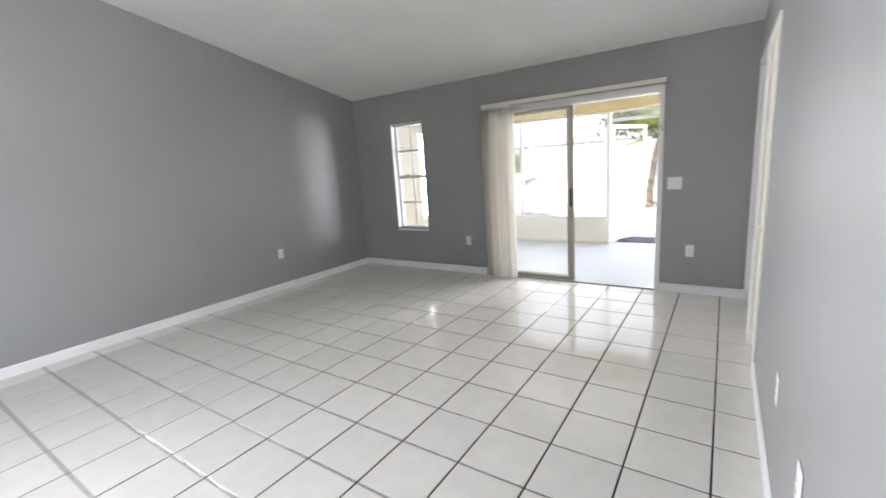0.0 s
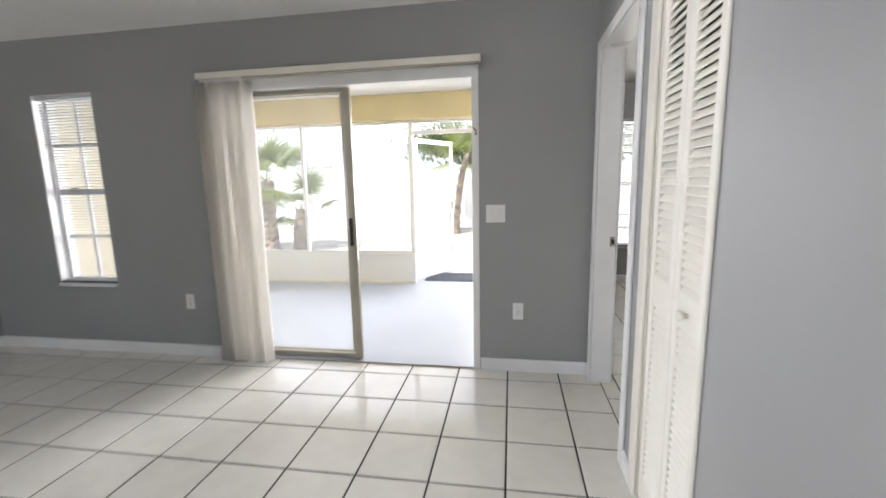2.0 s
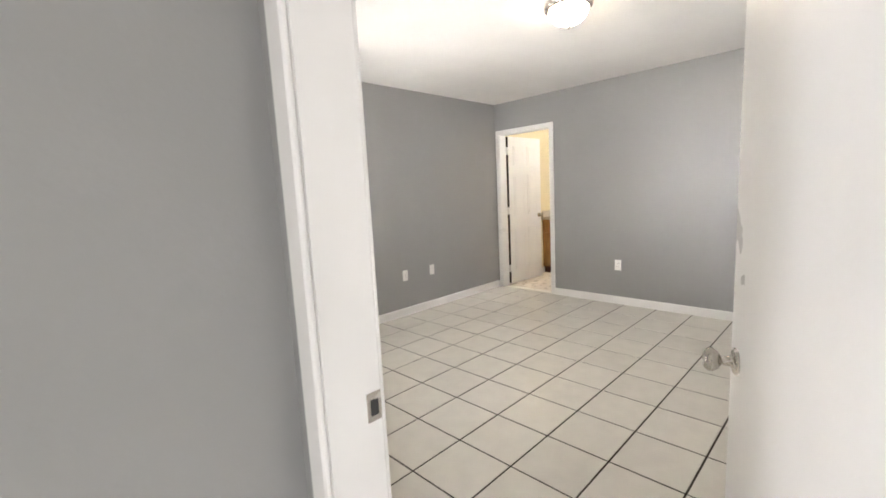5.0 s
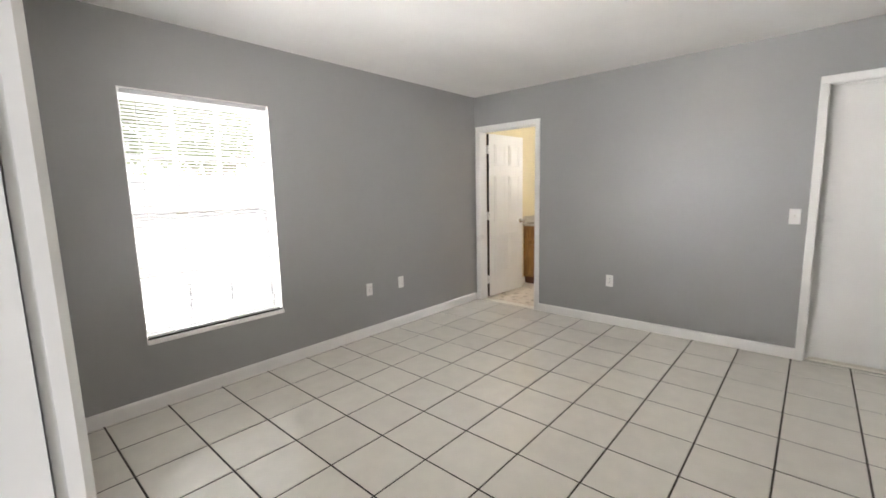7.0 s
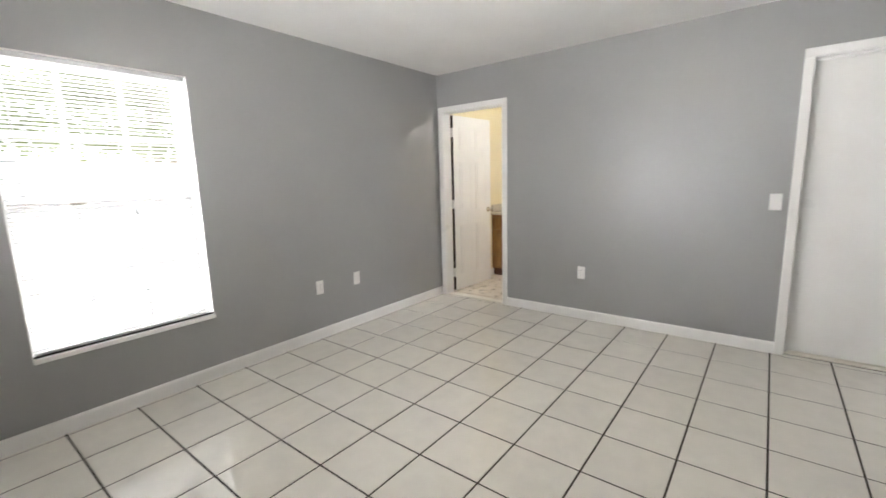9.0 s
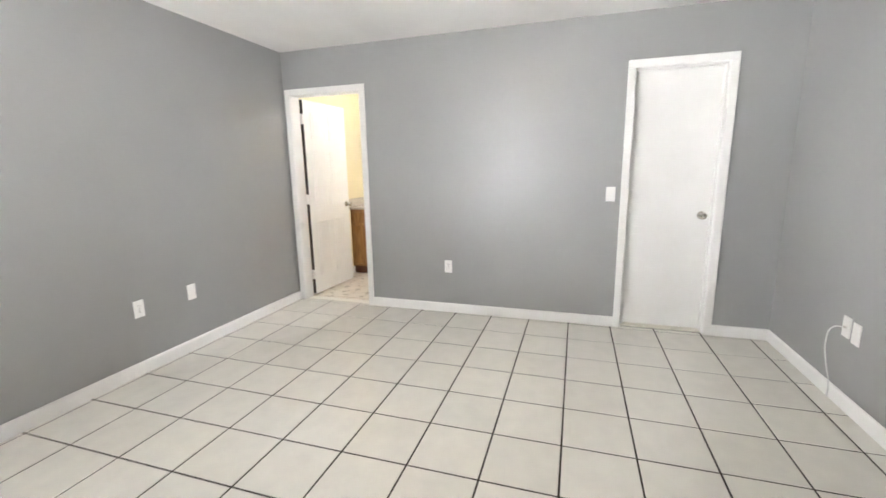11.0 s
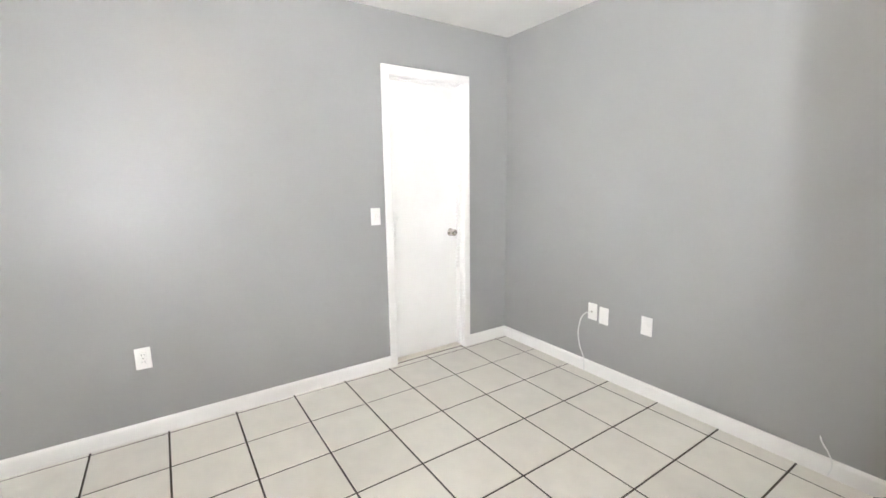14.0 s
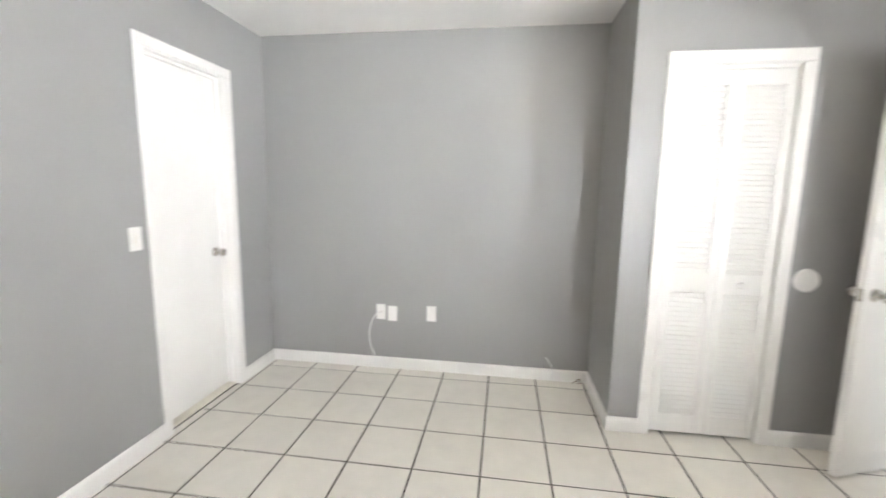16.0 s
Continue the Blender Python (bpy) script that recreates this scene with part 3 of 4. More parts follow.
sash_window("window_1", Matrix.Translation((SMALLWIN[0], LN, 0)), SMALLWIN[1] - SMALLWIN[0], SMALLWIN[2], SMALLWIN[3], 0.15, 2, 2, "tall narrow white gridded sash window")
sash_window("window_2", Matrix.Translation((BEDWIN[0], BN, 0)), BEDWIN[1] - BEDWIN[0], BEDWIN[2], BEDWIN[3], 0.2, 3, 2, "white gridded single-hung bedroom window")
sash_window("window_3", pose(BW, SIDEWIN[0], 0, 0, 0, 90), SIDEWIN[1] - SIDEWIN[0], SIDEWIN[2], SIDEWIN[3], 0.15, 3, 2, "white gridded sash window facing the porch")


# sliding glass door
slider = thing("door_4", Matrix.Translation((SLIDER[0], LN, 0)), "sliding glass patio door standing open", "door", kind="structure")
sw_, st_ = SLIDER[1] - SLIDER[0], SLIDER[2]
for x0, x1 in ((0, 0.04), (sw_ - 0.045, sw_)):
    part("door_frame", box_bm((x0, -0.008, 0), (x1, 0.14, st_ - 0.09), 0.003), TRIM, slider)
part("door_frame", box_bm((0, -0.008, st_ - 0.09), (sw_, 0.14, st_), 0.003), TRIM, slider)
part("bottom_track", box_bm((0.04, 0.0, -0.01), (sw_ - 0.045, 0.14, 0.012), 0.002), SLAB, slider, "pale grey painted bottom track")
part("track_lip", box_bm((0.041, -0.004, -0.002), (sw_ - 0.046, -0.0002, 0.012)), BRONZE, slider)
for name, y, x0, x1, mt in (("sliding_panel", 0.035, 0.06, 0.965, BRONZE), ("fixed_panel", 0.085, 0.04, 0.93, BRONZE)):
    p = part(name, box_bm((x1 - 0.055, y, 0.016), (x1, y + 0.035, st_ - 0.095), 0.004), mt, slider, "almond painted aluminium framed glass panel")
    part("stile", box_bm((x0, y, 0.016), (x0 + 0.05, y + 0.035, st_ - 0.095), 0.004), mt, p)
    part("rail", box_bm((x0 + 0.05, y + 0.001, 0.016), (x1 - 0.055, y + 0.034, 0.055), 0.004), mt, p)
    part("rail", box_bm((x0 + 0.05, y + 0.001, st_ - 0.125), (x1 - 0.055, y + 0.034, st_ - 0.095), 0.004), mt, p)
    g = part("pane", box_bm((x0 + 0.045, y + 0.015, 0.05), (x1 - 0.05, y + 0.02, st_ - 0.12)), GLARE_GLASS, p)
    g.visible_shadow = False
    if name == "sliding_panel":
        part("handle", box_bm((x1 - 0.04, y - 0.03, 0.86), (x1 - 0.02, y + 0.001, 1.06), 0.008, 2), DARK, p, "dark pull handle")
keeper = part("latch_keeper", box_bm((sw_ - 0.026, -0.02, 1.585), (sw_ - 0.01, -0.0075, 1.615), 0.003), STEEL, slider, "worn metal latch keeper")
hook = part("hook", lathe(bmesh.new(), [(0.003, 0), (0.0028, 0.03), (0.002, 0.034)], None, 8), DARK, keeper, "dark bent wire hook")
hook.matrix_basis = pose(sw_ - 0.016, -0.017, 1.61, 5, -38, 0)
part("strap", box_bm((sw_ - 0.022, -0.013, 1.505), (sw_ - 0.015, -0.0085, 1.584), 0.001), PLASTIC, keeper, "pale hanging strap")
part("screw", box_bm((sw_ - 0.022, -0.0225, 1.59), (sw_ - 0.014, -0.0195, 1.598), 0.001), DARK, keeper)

# ---- fittings on the walls ----
def plate(m, kind, label="white plastic duplex outlet plate on the grey wall"):
    """A wall plate; local x along the wall, local y into the wall."""
    w = {"double_switch": 0.125}.get(kind, 0.07)
    name, cat = ("light_switch", "switch") if "switch" in kind else ("wall_outlet", "outlet")
    root = thing(name, m, label, cat, group="wall plates")
    part("cover", box_bm((-w / 2, -0.006, -0.058), (w / 2, 0.0, 0.058), 0.003, 2), PLASTIC, root)
    if kind == "outlet":
        for dz in (-0.02, 0.02):
            face = part("receptacle", box_bm((-0.016, -0.008, dz - 0.014), (0.016, -0.005, dz + 0.014), 0.002), PLASTIC, root)
            for dx in (-0.006, 0.006):
                part("slot", box_bm((dx - 0.001, -0.0086, dz - 0.003), (dx + 0.001, -0.0076, dz + 0.006)), DARK, face)
        part("screw", box_bm((-0.003, -0.0072, -0.003), (0.003, -0.0058, 0.003), 0.001), STEEL, root)
    elif kind == "coax":
        part("connector", lathe(bmesh.new(), [(0.006, 0), (0.006, 0.012), (0.003, 0.014)], pose(0, -0.005, 0, 90), 12), STEEL, root)
    elif kind == "blank":
        for dz in (-0.042, 0.042):
            part("screw", box_bm((-0.003, -0.0072, dz - 0.003), (0.003, -0.0058, dz + 0.003), 0.001), PLASTIC, root)
    else:
        for dx in ((-0.023, 0.023) if kind == "double_switch" else (0,)):
            t = part("toggle", box_bm((dx - 0.005, -0.018, -0.012), (dx + 0.005, -0.005, 0.012), 0.003), PLASTIC, root)
            part("toggle_slot", box_bm((dx - 0.007, -0.0066, -0.014), (dx + 0.007, -0.0058, 0.014)), CREAM, t)
    return root


north = lambda x, z, y=LN: Matrix.Translation((x, y, z))
east = lambda y, z, x=LE: pose(x, y, z, 0, 0, -90)
west = lambda y, z, x=LW: pose(x, y, z, 0, 0, 90)
south = lambda x, z: pose(x, BS, z, 0, 0, 180)
plate(north(-0.283, 1.083), "double_switch", "white double toggle switch plate beside the patio door")
plate(north(-0.134, 0.426), "outlet")
plate(north(-2.607, 0.43), "outlet")
plate(west(3.475, 0.457), "outlet")
plate(east(2.26, 0.465), "outlet")
plate(east(1.68, 0.475), "outlet")
plate(north(2.863, 0.443, BN), "outlet")
plate(north(3.267, 0.443, BN), "blank", "white blank wall plate")
plate(east(6.085, 0.436, BE), "outlet")
plate(east(4.73, 1.1, BE), "switch", "white toggle switch plate beside a door")
plate(west(7.28, 0.4, BW), "outlet")
plate(south(3.655, 0.44), "coax", "white wall plate with a white cable plugged in")
plate(south(3.567, 0.43), "blank", "white blank wall plate")
plate(south(3.27, 0.445), "blank", "white blank wall plate")


def tube(name, points, radius, mat, label, category):
    """A bent cable through the points."""
    data = bpy.data.curves.new(name, 'CURVE')
    data.dimensions, data.bevel_depth, data.bevel_resolution = '3D', radius, 2
    sp = data.splines.new('BEZIER')
    sp.bezier_points.add(len(points) - 1)
    for bp_, p in zip(sp.bezier_points, points):
        bp_.co, bp_.handle_left_type, bp_.handle_right_type = p, 'AUTO', 'AUTO'
    data.materials.append(mat)
    return tagged(new(name, data), label, category)


tube("coax_cable", [(3.655, BS + 0.018, 0.44), (3.68, BS + 0.045, 0.43), (3.725, BS + 0.05, 0.33), (3.735, BS + 0.03, 0.2), (3.70, BS + 0.02, 0.09), (3.69, BS + 0.022, 0.004)], 0.0035, CABLE, "thin white coaxial cable hanging from a wall plate", "cable")
tube("cable_stub", [(2.43, BS + 0.001, 0.17), (2.42, BS + 0.02, 0.16), (2.39, BS + 0.03, 0.12), (2.375, BS + 0.022, 0.07), (2.385, BS + 0.02, 0.006)], 0.003, CABLE, "short white cable end poking from the wall", "cable")
bumper = thing("door_bumper", pose(1.206, CW, 0.925, -90), "round white plastic wall protector disc", "door stop")
part("disc", lathe(bmesh.new(), [(0.062, 0), (0.062, 0.004), (0.055, 0.007), (0.05, 0.006), (0.006, 0.006)], None, 32), PLASTIC, bumper)


# ---- blinds ----
def blind(name_label, m, width, bottom, top, tilt, mat=SLAT_DIM):
    """A horizontal mini blind let right down; local y runs outward."""
    root = thing("window_blind", m, name_label, "blind", group="mini blinds")
    part("head_rail", box_bm((0.012, 0.012, top - 0.034), (width - 0.012, 0.05, top - 0.007), 0.002), SLAT_DIM, root)
    part("bottom_rail", box_bm((0.014, 0.02, bottom + 0.012), (width - 0.014, 0.042, bottom + 0.026), 0.003), SLAT_DIM, root)
    bm, n = bmesh.new(), 4
    rows = [[bm.verts.new((x, -0.0125 + 0.025 * k / n, 0.0018 * (1 - (2 * k / n - 1) ** 2))) for x in (0.016, width - 0.016)] for k in range(n + 1)]
    for a, b in zip(rows, rows[1:]):
        f = bm.faces.new((a[0], a[1], b[1], b[0]))
        f.smooth = True
    bmesh.ops.solidify(bm, geom=bm.faces[:], thickness=0.0006)
    bmesh.ops.rotate(bm, verts=bm.verts, cent=(0, 0, 0), matrix=Matrix.Rotation(radians(tilt), 3, 'X'))
    data = mesh_of("slat", bm, mat)
    count = round((top - bottom - 0.075) / 0.0213)
    for k in range(count):
        ob = new("slat", data)
        ob.parent = root
        ob.location = (0, 0.031, bottom + 0.038 + k * 0.0213)
        ob.rotation_euler = (random.gauss(0, 0.015), random.gauss(0, 0.0006), 0)
    for x in (0.14, width - 0.14):
        for y in (0.0175, 0.0445):
            part("ladder_cord", box_bm((x - 0.0008, y - 0.0005, bottom + 0.02), (x + 0.0008, y + 0.0005, top - 0.02)), SLAT_DIM, root)
    part("tilt_wand", lathe(bmesh.new(), [(0.003, 0), (0.003, 0.75)], Matrix.Translation((0.085, 0.006, top - 0.79)), 8), PLASTIC, root)
    return root


blind("white mini blind lowered over the narrow window, slats open", Matrix.Translation((SMALLWIN[0], LN, 0)), SMALLWIN[1] - SMALLWIN[0], SMALLWIN[2], SMALLWIN[3], -14, SLAT_BRIGHT)
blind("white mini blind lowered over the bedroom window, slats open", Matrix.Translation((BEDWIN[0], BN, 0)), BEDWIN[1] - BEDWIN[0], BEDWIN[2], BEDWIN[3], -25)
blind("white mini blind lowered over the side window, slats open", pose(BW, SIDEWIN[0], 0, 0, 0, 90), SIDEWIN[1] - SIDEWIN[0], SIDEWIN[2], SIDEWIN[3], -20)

vertical = thing("vertical_blind", (0, LN, 0), "off-white vertical blind bunched open under a slim head rail", "blind")
part("head_rail", box_bm((-2.29, -0.1, 2.012), (-0.37, -0.045, 2.052), 0.003), CREAM, vertical)
part("rail_underside", box_bm((-1.95, -0.092, 2.001), (-0.38, -0.053, 2.0125)), BRONZE, vertical)
for x in (-2.1, -1.35, -0.55):
    part("bracket", box_bm((x - 0.012, -0.045, 2.02), (x + 0.012, -0.001, 2.058), 0.002), STEEL, vertical)
for k in range(17):
    x, bm = -2.275 + 0.34 * k / 16, bmesh.new()
    turn = radians(62 + 12 * math.sin(k * 1.7))
    w, cols = 0.089, 6
    strip = []
    for r in range(9):
        z = 0.012 + (1.985 - 0.012) * r / 8
        row = []
        for c in range(cols + 1):
            u = (c / cols - 0.5) * w
            bow = 0.007 * (1 - (2 * c / cols - 1) ** 2)
            sway = 0.004 * math.sin(r * 0.7 + k)
            row.append(bm.verts.new((u * math.cos(turn) - bow * math.sin(turn) + sway, u * math.sin(turn) + bow * math.cos(turn), z)))
        strip.append(row)
    for a, b in zip(strip, strip[1:]):
        for c in range(cols):
            f = bm.faces.new((a[c], a[c + 1], b[c + 1], b[c]))
            f.smooth = True
    bmesh.ops.solidify(bm, geom=bm.faces[:], thickness=0.001)
    vane = part("vane", bm, PVC, vertical)
    vane.location = (x, -0.072, 0)
    part("carrier", box_bm((-0.004, -0.004, 1.98), (0.004, 0.004, 2.014)), PLASTIC, vane)


# ---- lamps ----
def dome_lamp(at_, label, size=1.0, lit=DOME):
    root = thing("ceiling_lamp", at_, label, "ceiling lamp", group="dome lamps")
    s = size
    part("pan", lathe(bmesh.new(), [(0.165 * s, 0), (0.17 * s, -0.012), (0.165 * s, -0.03), (0.15 * s, -0.036), (0.02, -0.036)], None, 40), STEEL, root, "brushed nickel pan")
    prof = [(0.138 * s * math.cos(a), -0.037 - 0.105 * s * math.sin(a)) for a in (radians(d) for d in range(0, 86, 8))]
    part("shade", lathe(bmesh.new(), prof, None, 40), lit, root, "lit frosted glass bowl")
    tip = -0.037 - 0.105 * s
    part("finial", lathe(bmesh.new(), [(0.012, tip + 0.004), (0.014, tip - 0.004), (0.006, tip - 0.01), (0.008, tip - 0.016), (0.002, tip - 0.022)], None, 16), STEEL, root)
    return root


dome_lamp((2.495, 5.555, CEILING), "lit flush ceiling lamp with frosted bowl and nickel rim", 0.86)
dome_lamp((5.45, 6.7, CEILING), "lit flush bathroom ceiling lamp with nickel rim", 1.0, DOME_BATH)
dome_lamp((-1.94, 6.3, 2.4), "lit flush porch ceiling lamp with frosted bowl", 0.8, DOME_PORCH)

# ---- bedroom floor ----
cup = thing("cup", (0.57, 7.59, 0), "red plastic cup with white inside on the floor", "cup")
bm = bmesh.new()
lathe(bm, [(0.031, 0.0), (0.033, 0.002), (0.036, 0.03), (0.0375, 0.031), (0.041, 0.075), (0.0425, 0.076), (0.046, 0.113), (0.0485, 0.116), (0.0485, 0.12), (0.046, 0.12)], None, 28)
part("body", bm, REDCUP, cup)
part("lining", lathe(bmesh.new(), [(0.02, 0.121), (0.0463, 0.1215), (0.0463, 0.1195), (0.02, 0.1195)], None, 28), CUPIN, cup)

# ---- bathroom ----
vanity = thing("vanity_cabinet", (5.65, 6.3, 0), "honey oak vanity cabinet with dark red toe kick", "cabinet")
VL = 1.42
part("carcass", box_bm((0.02, 0, 0.1), (0.56, VL, 0.83), 0.002), OAK, vanity)
part("toe_kick", box_bm((0.05, 0.0, 0.0), (0.54, VL, 0.099)), TOE, vanity, "dark red-brown toe kick")
for k in range(3):
    y0, y1 = 0.03 + k * 0.46, 0.03 + k * 0.46 + 0.43
    dr = part("drawer_front", box_bm((0.0, y0, 0.66), (0.02, y1, 0.8), 0.005, 2), OAK, vanity)
    do = part("door", box_bm((0.002, y0, 0.13), (0.02, y1, 0.63), 0.005, 2), OAK, vanity)
    part("raised_panel", box_bm((-0.006, y0 + 0.06, 0.19), (0.003, y1 - 0.06, 0.57), 0.006, 2), OAK, do)
top_ = thing("countertop", (5.63, 6.28, 0.8305), "speckled beige bathroom counter with backsplash", "countertop")
part("slab", box_bm((0, 0, 0), (0.6, 1.44, 0.035), 0.006, 2), COUNTER, top_)
part("backsplash", box_bm((0.58, 0, 0.0355), (0.6, 1.44, 0.13), 0.003), COUNTER, top_)
part("side_splash", box_bm((0.02, 1.42, 0.0355), (0.579, 1.44, 0.13), 0.003), COUNTER, top_)
mirror = thing("bathroom_mirror", (6.249, 6.5, 1.07), "large wall mirror in a dark wood frame", "mirror")
part("frame", box_bm((-0.03, 0, 0), (0, 0.06, 0.9), 0.004), BLACKWOOD, mirror)
part("frame", box_bm((-0.03, 1.14, 0), (0, 1.2, 0.9), 0.004), BLACKWOOD, mirror)
part("frame", box_bm((-0.03, 0.06, 0), (0, 1.14, 0.06), 0.004), BLACKWOOD, mirror)
part("frame", box_bm((-0.03, 0.06, 0.84), (0, 1.14, 0.9), 0.004), BLACKWOOD, mirror)
part("glass", box_bm((-0.012, 0.06, 0.06), (-0.008, 1.14, 0.84)), MIRROR, mirror)

RUST = material("brown_scrap", (0.16, 0.1, 0.05), 0.8, var=0.2, scale=40)
tube("cable_scrap", [(2.2, BS + 0.045, 0.004), (2.185, BS + 0.03, 0.012), (2.19, BS + 0.022, 0.03), (2.21, BS + 0.02, 0.012), (2.235, BS + 0.03, 0.004)], 0.004, RUST, "brown scrap of wire lying by the baseboard", "cable")

# ---- porch and yard ----
LANAI = 7.62
structure("wall_porch_knee", box_bm((-4.75, LANAI, -0.05), (-1.44, LANAI + 0.1, 0.36), 0.004), VINYL, "low white porch wall under the screens", "wall")
structure("wall_porch_knee_east", box_bm((-0.5, LANAI, -0.05), (0.295, LANAI + 0.1, 0.36), 0.004), VINYL, "low white porch wall under the screens", "wall")
# the gap in the end wall holds the added west fill lamp
structure("wall_porch_west", solid((-4.9, -4.75), (LN + 0.15, 7.9), (-0.2, 2.4), [(-5, -4.6, 6.95, 7.55, 0.4, 2.08)]), PALESTUCCO, "pale cream stucco porch end wall", "wall")
structure("porch_beam", box_bm((-4.75, LANAI - 0.08, 2.085), (0.295, LANAI + 0.12, 2.399), 0.006), STUCCO, "yellow stucco beam over the porch screens", "beam")
structure("trim_porch", box_bm((-4.75, LANAI - 0.02, -0.0495), (-1.44, LANAI - 0.001, -0.02)), CREAM, "yellowed strip along the porch wall", "trim")


def bar(a, b):
    return box_bm(a, b, 0.004)


screen = thing("porch_screen_frame", (0, LANAI + 0.03, 0), "white aluminium screen framing round the porch", "screen frame")
for x, w in ((-4.72, 0.05), (-2.98, 0.045), (-1.47, 0.065), (-0.53, 0.065), (0.24, 0.05)):
    part("post", bar((x - w / 2, 0, 0.36 if w < 0.06 else -0.05), (x + w / 2, 0.05, 2.084)), VINYL, screen)
for x0, x1 in ((-4.69, -3.003), (-2.957, -1.503), (-0.497, 0.214)):
    part("sill_rail", bar((x0, 0.002, 0.361), (x1, 0.048, 0.39)), VINYL, screen)
    part("head_rail", bar((x0, 0.002, 2.05), (x1, 0.048, 2.084)), VINYL, screen)
part("door_header", bar((-1.437, 0.002, 1.91), (-0.563, 0.048, 1.96)), VINYL, screen)
part("head_rail", bar((-1.437, 0.002, 2.05), (-0.563, 0.048, 2.084)), VINYL, screen)

for x0, x1, z0, z1 in ((-4.69, -3.003, 0.385, 2.055), (-2.957, -1.503, 0.385, 2.055), (-0.497, 0.214, 0.385, 2.055), (-1.437, -0.563, 1.96, 2.05)):
    g = part("screen_mesh", box_bm((x0, 0.024, z0), (x1, 0.0255, z1)), MESH, screen, "fine grey insect mesh")
    g.visible_shadow = False

sdoor = thing("screen_door", pose(-1.425, LANAI + 0.075, -0.03, 0, 0, 62), "white aluminium porch screen door standing open", "door")
SW, SH = 0.84, 1.9
part("stile", bar((0, 0, 0), (0.055, 0.028, SH)), VINYL, sdoor)
part("stile", bar((SW - 0.055, 0, 0), (SW, 0.028, SH)), VINYL, sdoor)
part("top_rail", bar((0.055, 0.001, SH - 0.06), (SW - 0.055, 0.027, SH)), VINYL, sdoor)
for z, h in ((0.95, 0.04), (0.62, 0.05)):
    part("cross_bar", bar((0.055, 0.001, z), (SW - 0.055, 0.027, z + h)), VINYL, sdoor)
part("kick_panel", bar((0.055, 0.004, 0.01), (SW - 0.055, 0.024, 0.3)), VINYL, sdoor)
for z0, z1 in ((0.3, 0.62), (0.67, 0.95), (0.99, SH - 0.06)):
    g = part("screen_mesh", box_bm((0.05, 0.012, z0), (SW - 0.05, 0.0135, z1)), MESH, sdoor, "fine grey insect mesh")
    g.visible_shadow = False
part("handle", bar((SW - 0.045, -0.03, 0.93), (SW - 0.02, 0.0, 1.05)), STEEL, sdoor)

mat_ = thing("door_mat", pose(-0.98, 8.02, -0.0495, 0, 0, 0), "ribbed grey door mat at the porch door", "mat")
part("backing", box_bm((-0.38, -0.26, 0), (0.38, 0.26, 0.007), 0.003), MAT, mat_)
for k in range(12):
    part("rib", box_bm((-0.37, -0.245 + k * 0.042, 0.0072), (0.37, -0.222 + k * 0.042, 0.013), 0.002), MAT, mat_)
structure("pavement_landing", box_bm((-2.2, 8.0, -0.3), (0.6, 9.3, -0.05), 0.01), CONCRETE, "pale concrete landing outside the porch", "pavement")
structure("ground", box_bm((-400, 7.0, -1.0), (400, 500, -0.2)), GROUND, "dry sandy lawn with patches of grass", "ground")
structure("ground_house", box_bm((-400, -400, -1.0), (400, 7.0, -0.205)), GROUND, "dry sandy lawn round the house", "ground")
structure("house_slab", box_bm((-4.9, LS - 0.15, -0.4), (6.4, 7.92, -0.121)), CONCRETE, "concrete slab under the house", "foundation")
# out-of-view slab, added so no sun falls in from above
structure("house_roof", box_bm((-5.2, LS - 0.6, 4.1), (0.7, 4.9, 4.25)), CONCRETE, "unseen flat slab added over the living room to block the sun", "roof")

# white vinyl fence
FY = 15.8
fence = thing("fence", (0, FY, -0.2), "tall white vinyl privacy fence at the back of the yard", "fence")
post = mesh_of("post", box_bm((-0.065, -0.065, 0), (0.065, 0.065, 2.06), 0.006), VINYL)
picket = mesh_of("board", box_bm((-0.1545, -0.012, 0.1), (0.1545, 0.012, 1.96), 0.002), VINYL)
for k in range(15):
    x = -18 + k * 2.0
    ob = new("post", post)
    ob.parent = fence
    ob.location = (x, 0, 0)
    part("post_cap", lathe(bmesh.new(), [(0.1, 2.06), (0.1, 2.075), (0.0, 2.13)][:2] + [(0.012, 2.12)], Matrix.Translation((x, 0, 0)) @ pose(0, 0, 0, 0, 0, 45), 4), VINYL, fence)
    if k < 14:
        part("rail", box_bm((x + 0.066, -0.03, 1.961), (x + 1.934, 0.03, 2.04), 0.006), VINYL, fence)
        part("rail", box_bm((x + 0.066, -0.03, 0.02), (x + 1.934, 0.03, 0.0995), 0.006), VINYL, fence)
        for j in range(6):
            ob = new("board", picket)
            ob.parent = fence
            ob.location = (x + 0.066 + 0.156 + j * 0.3113, 0, 0)


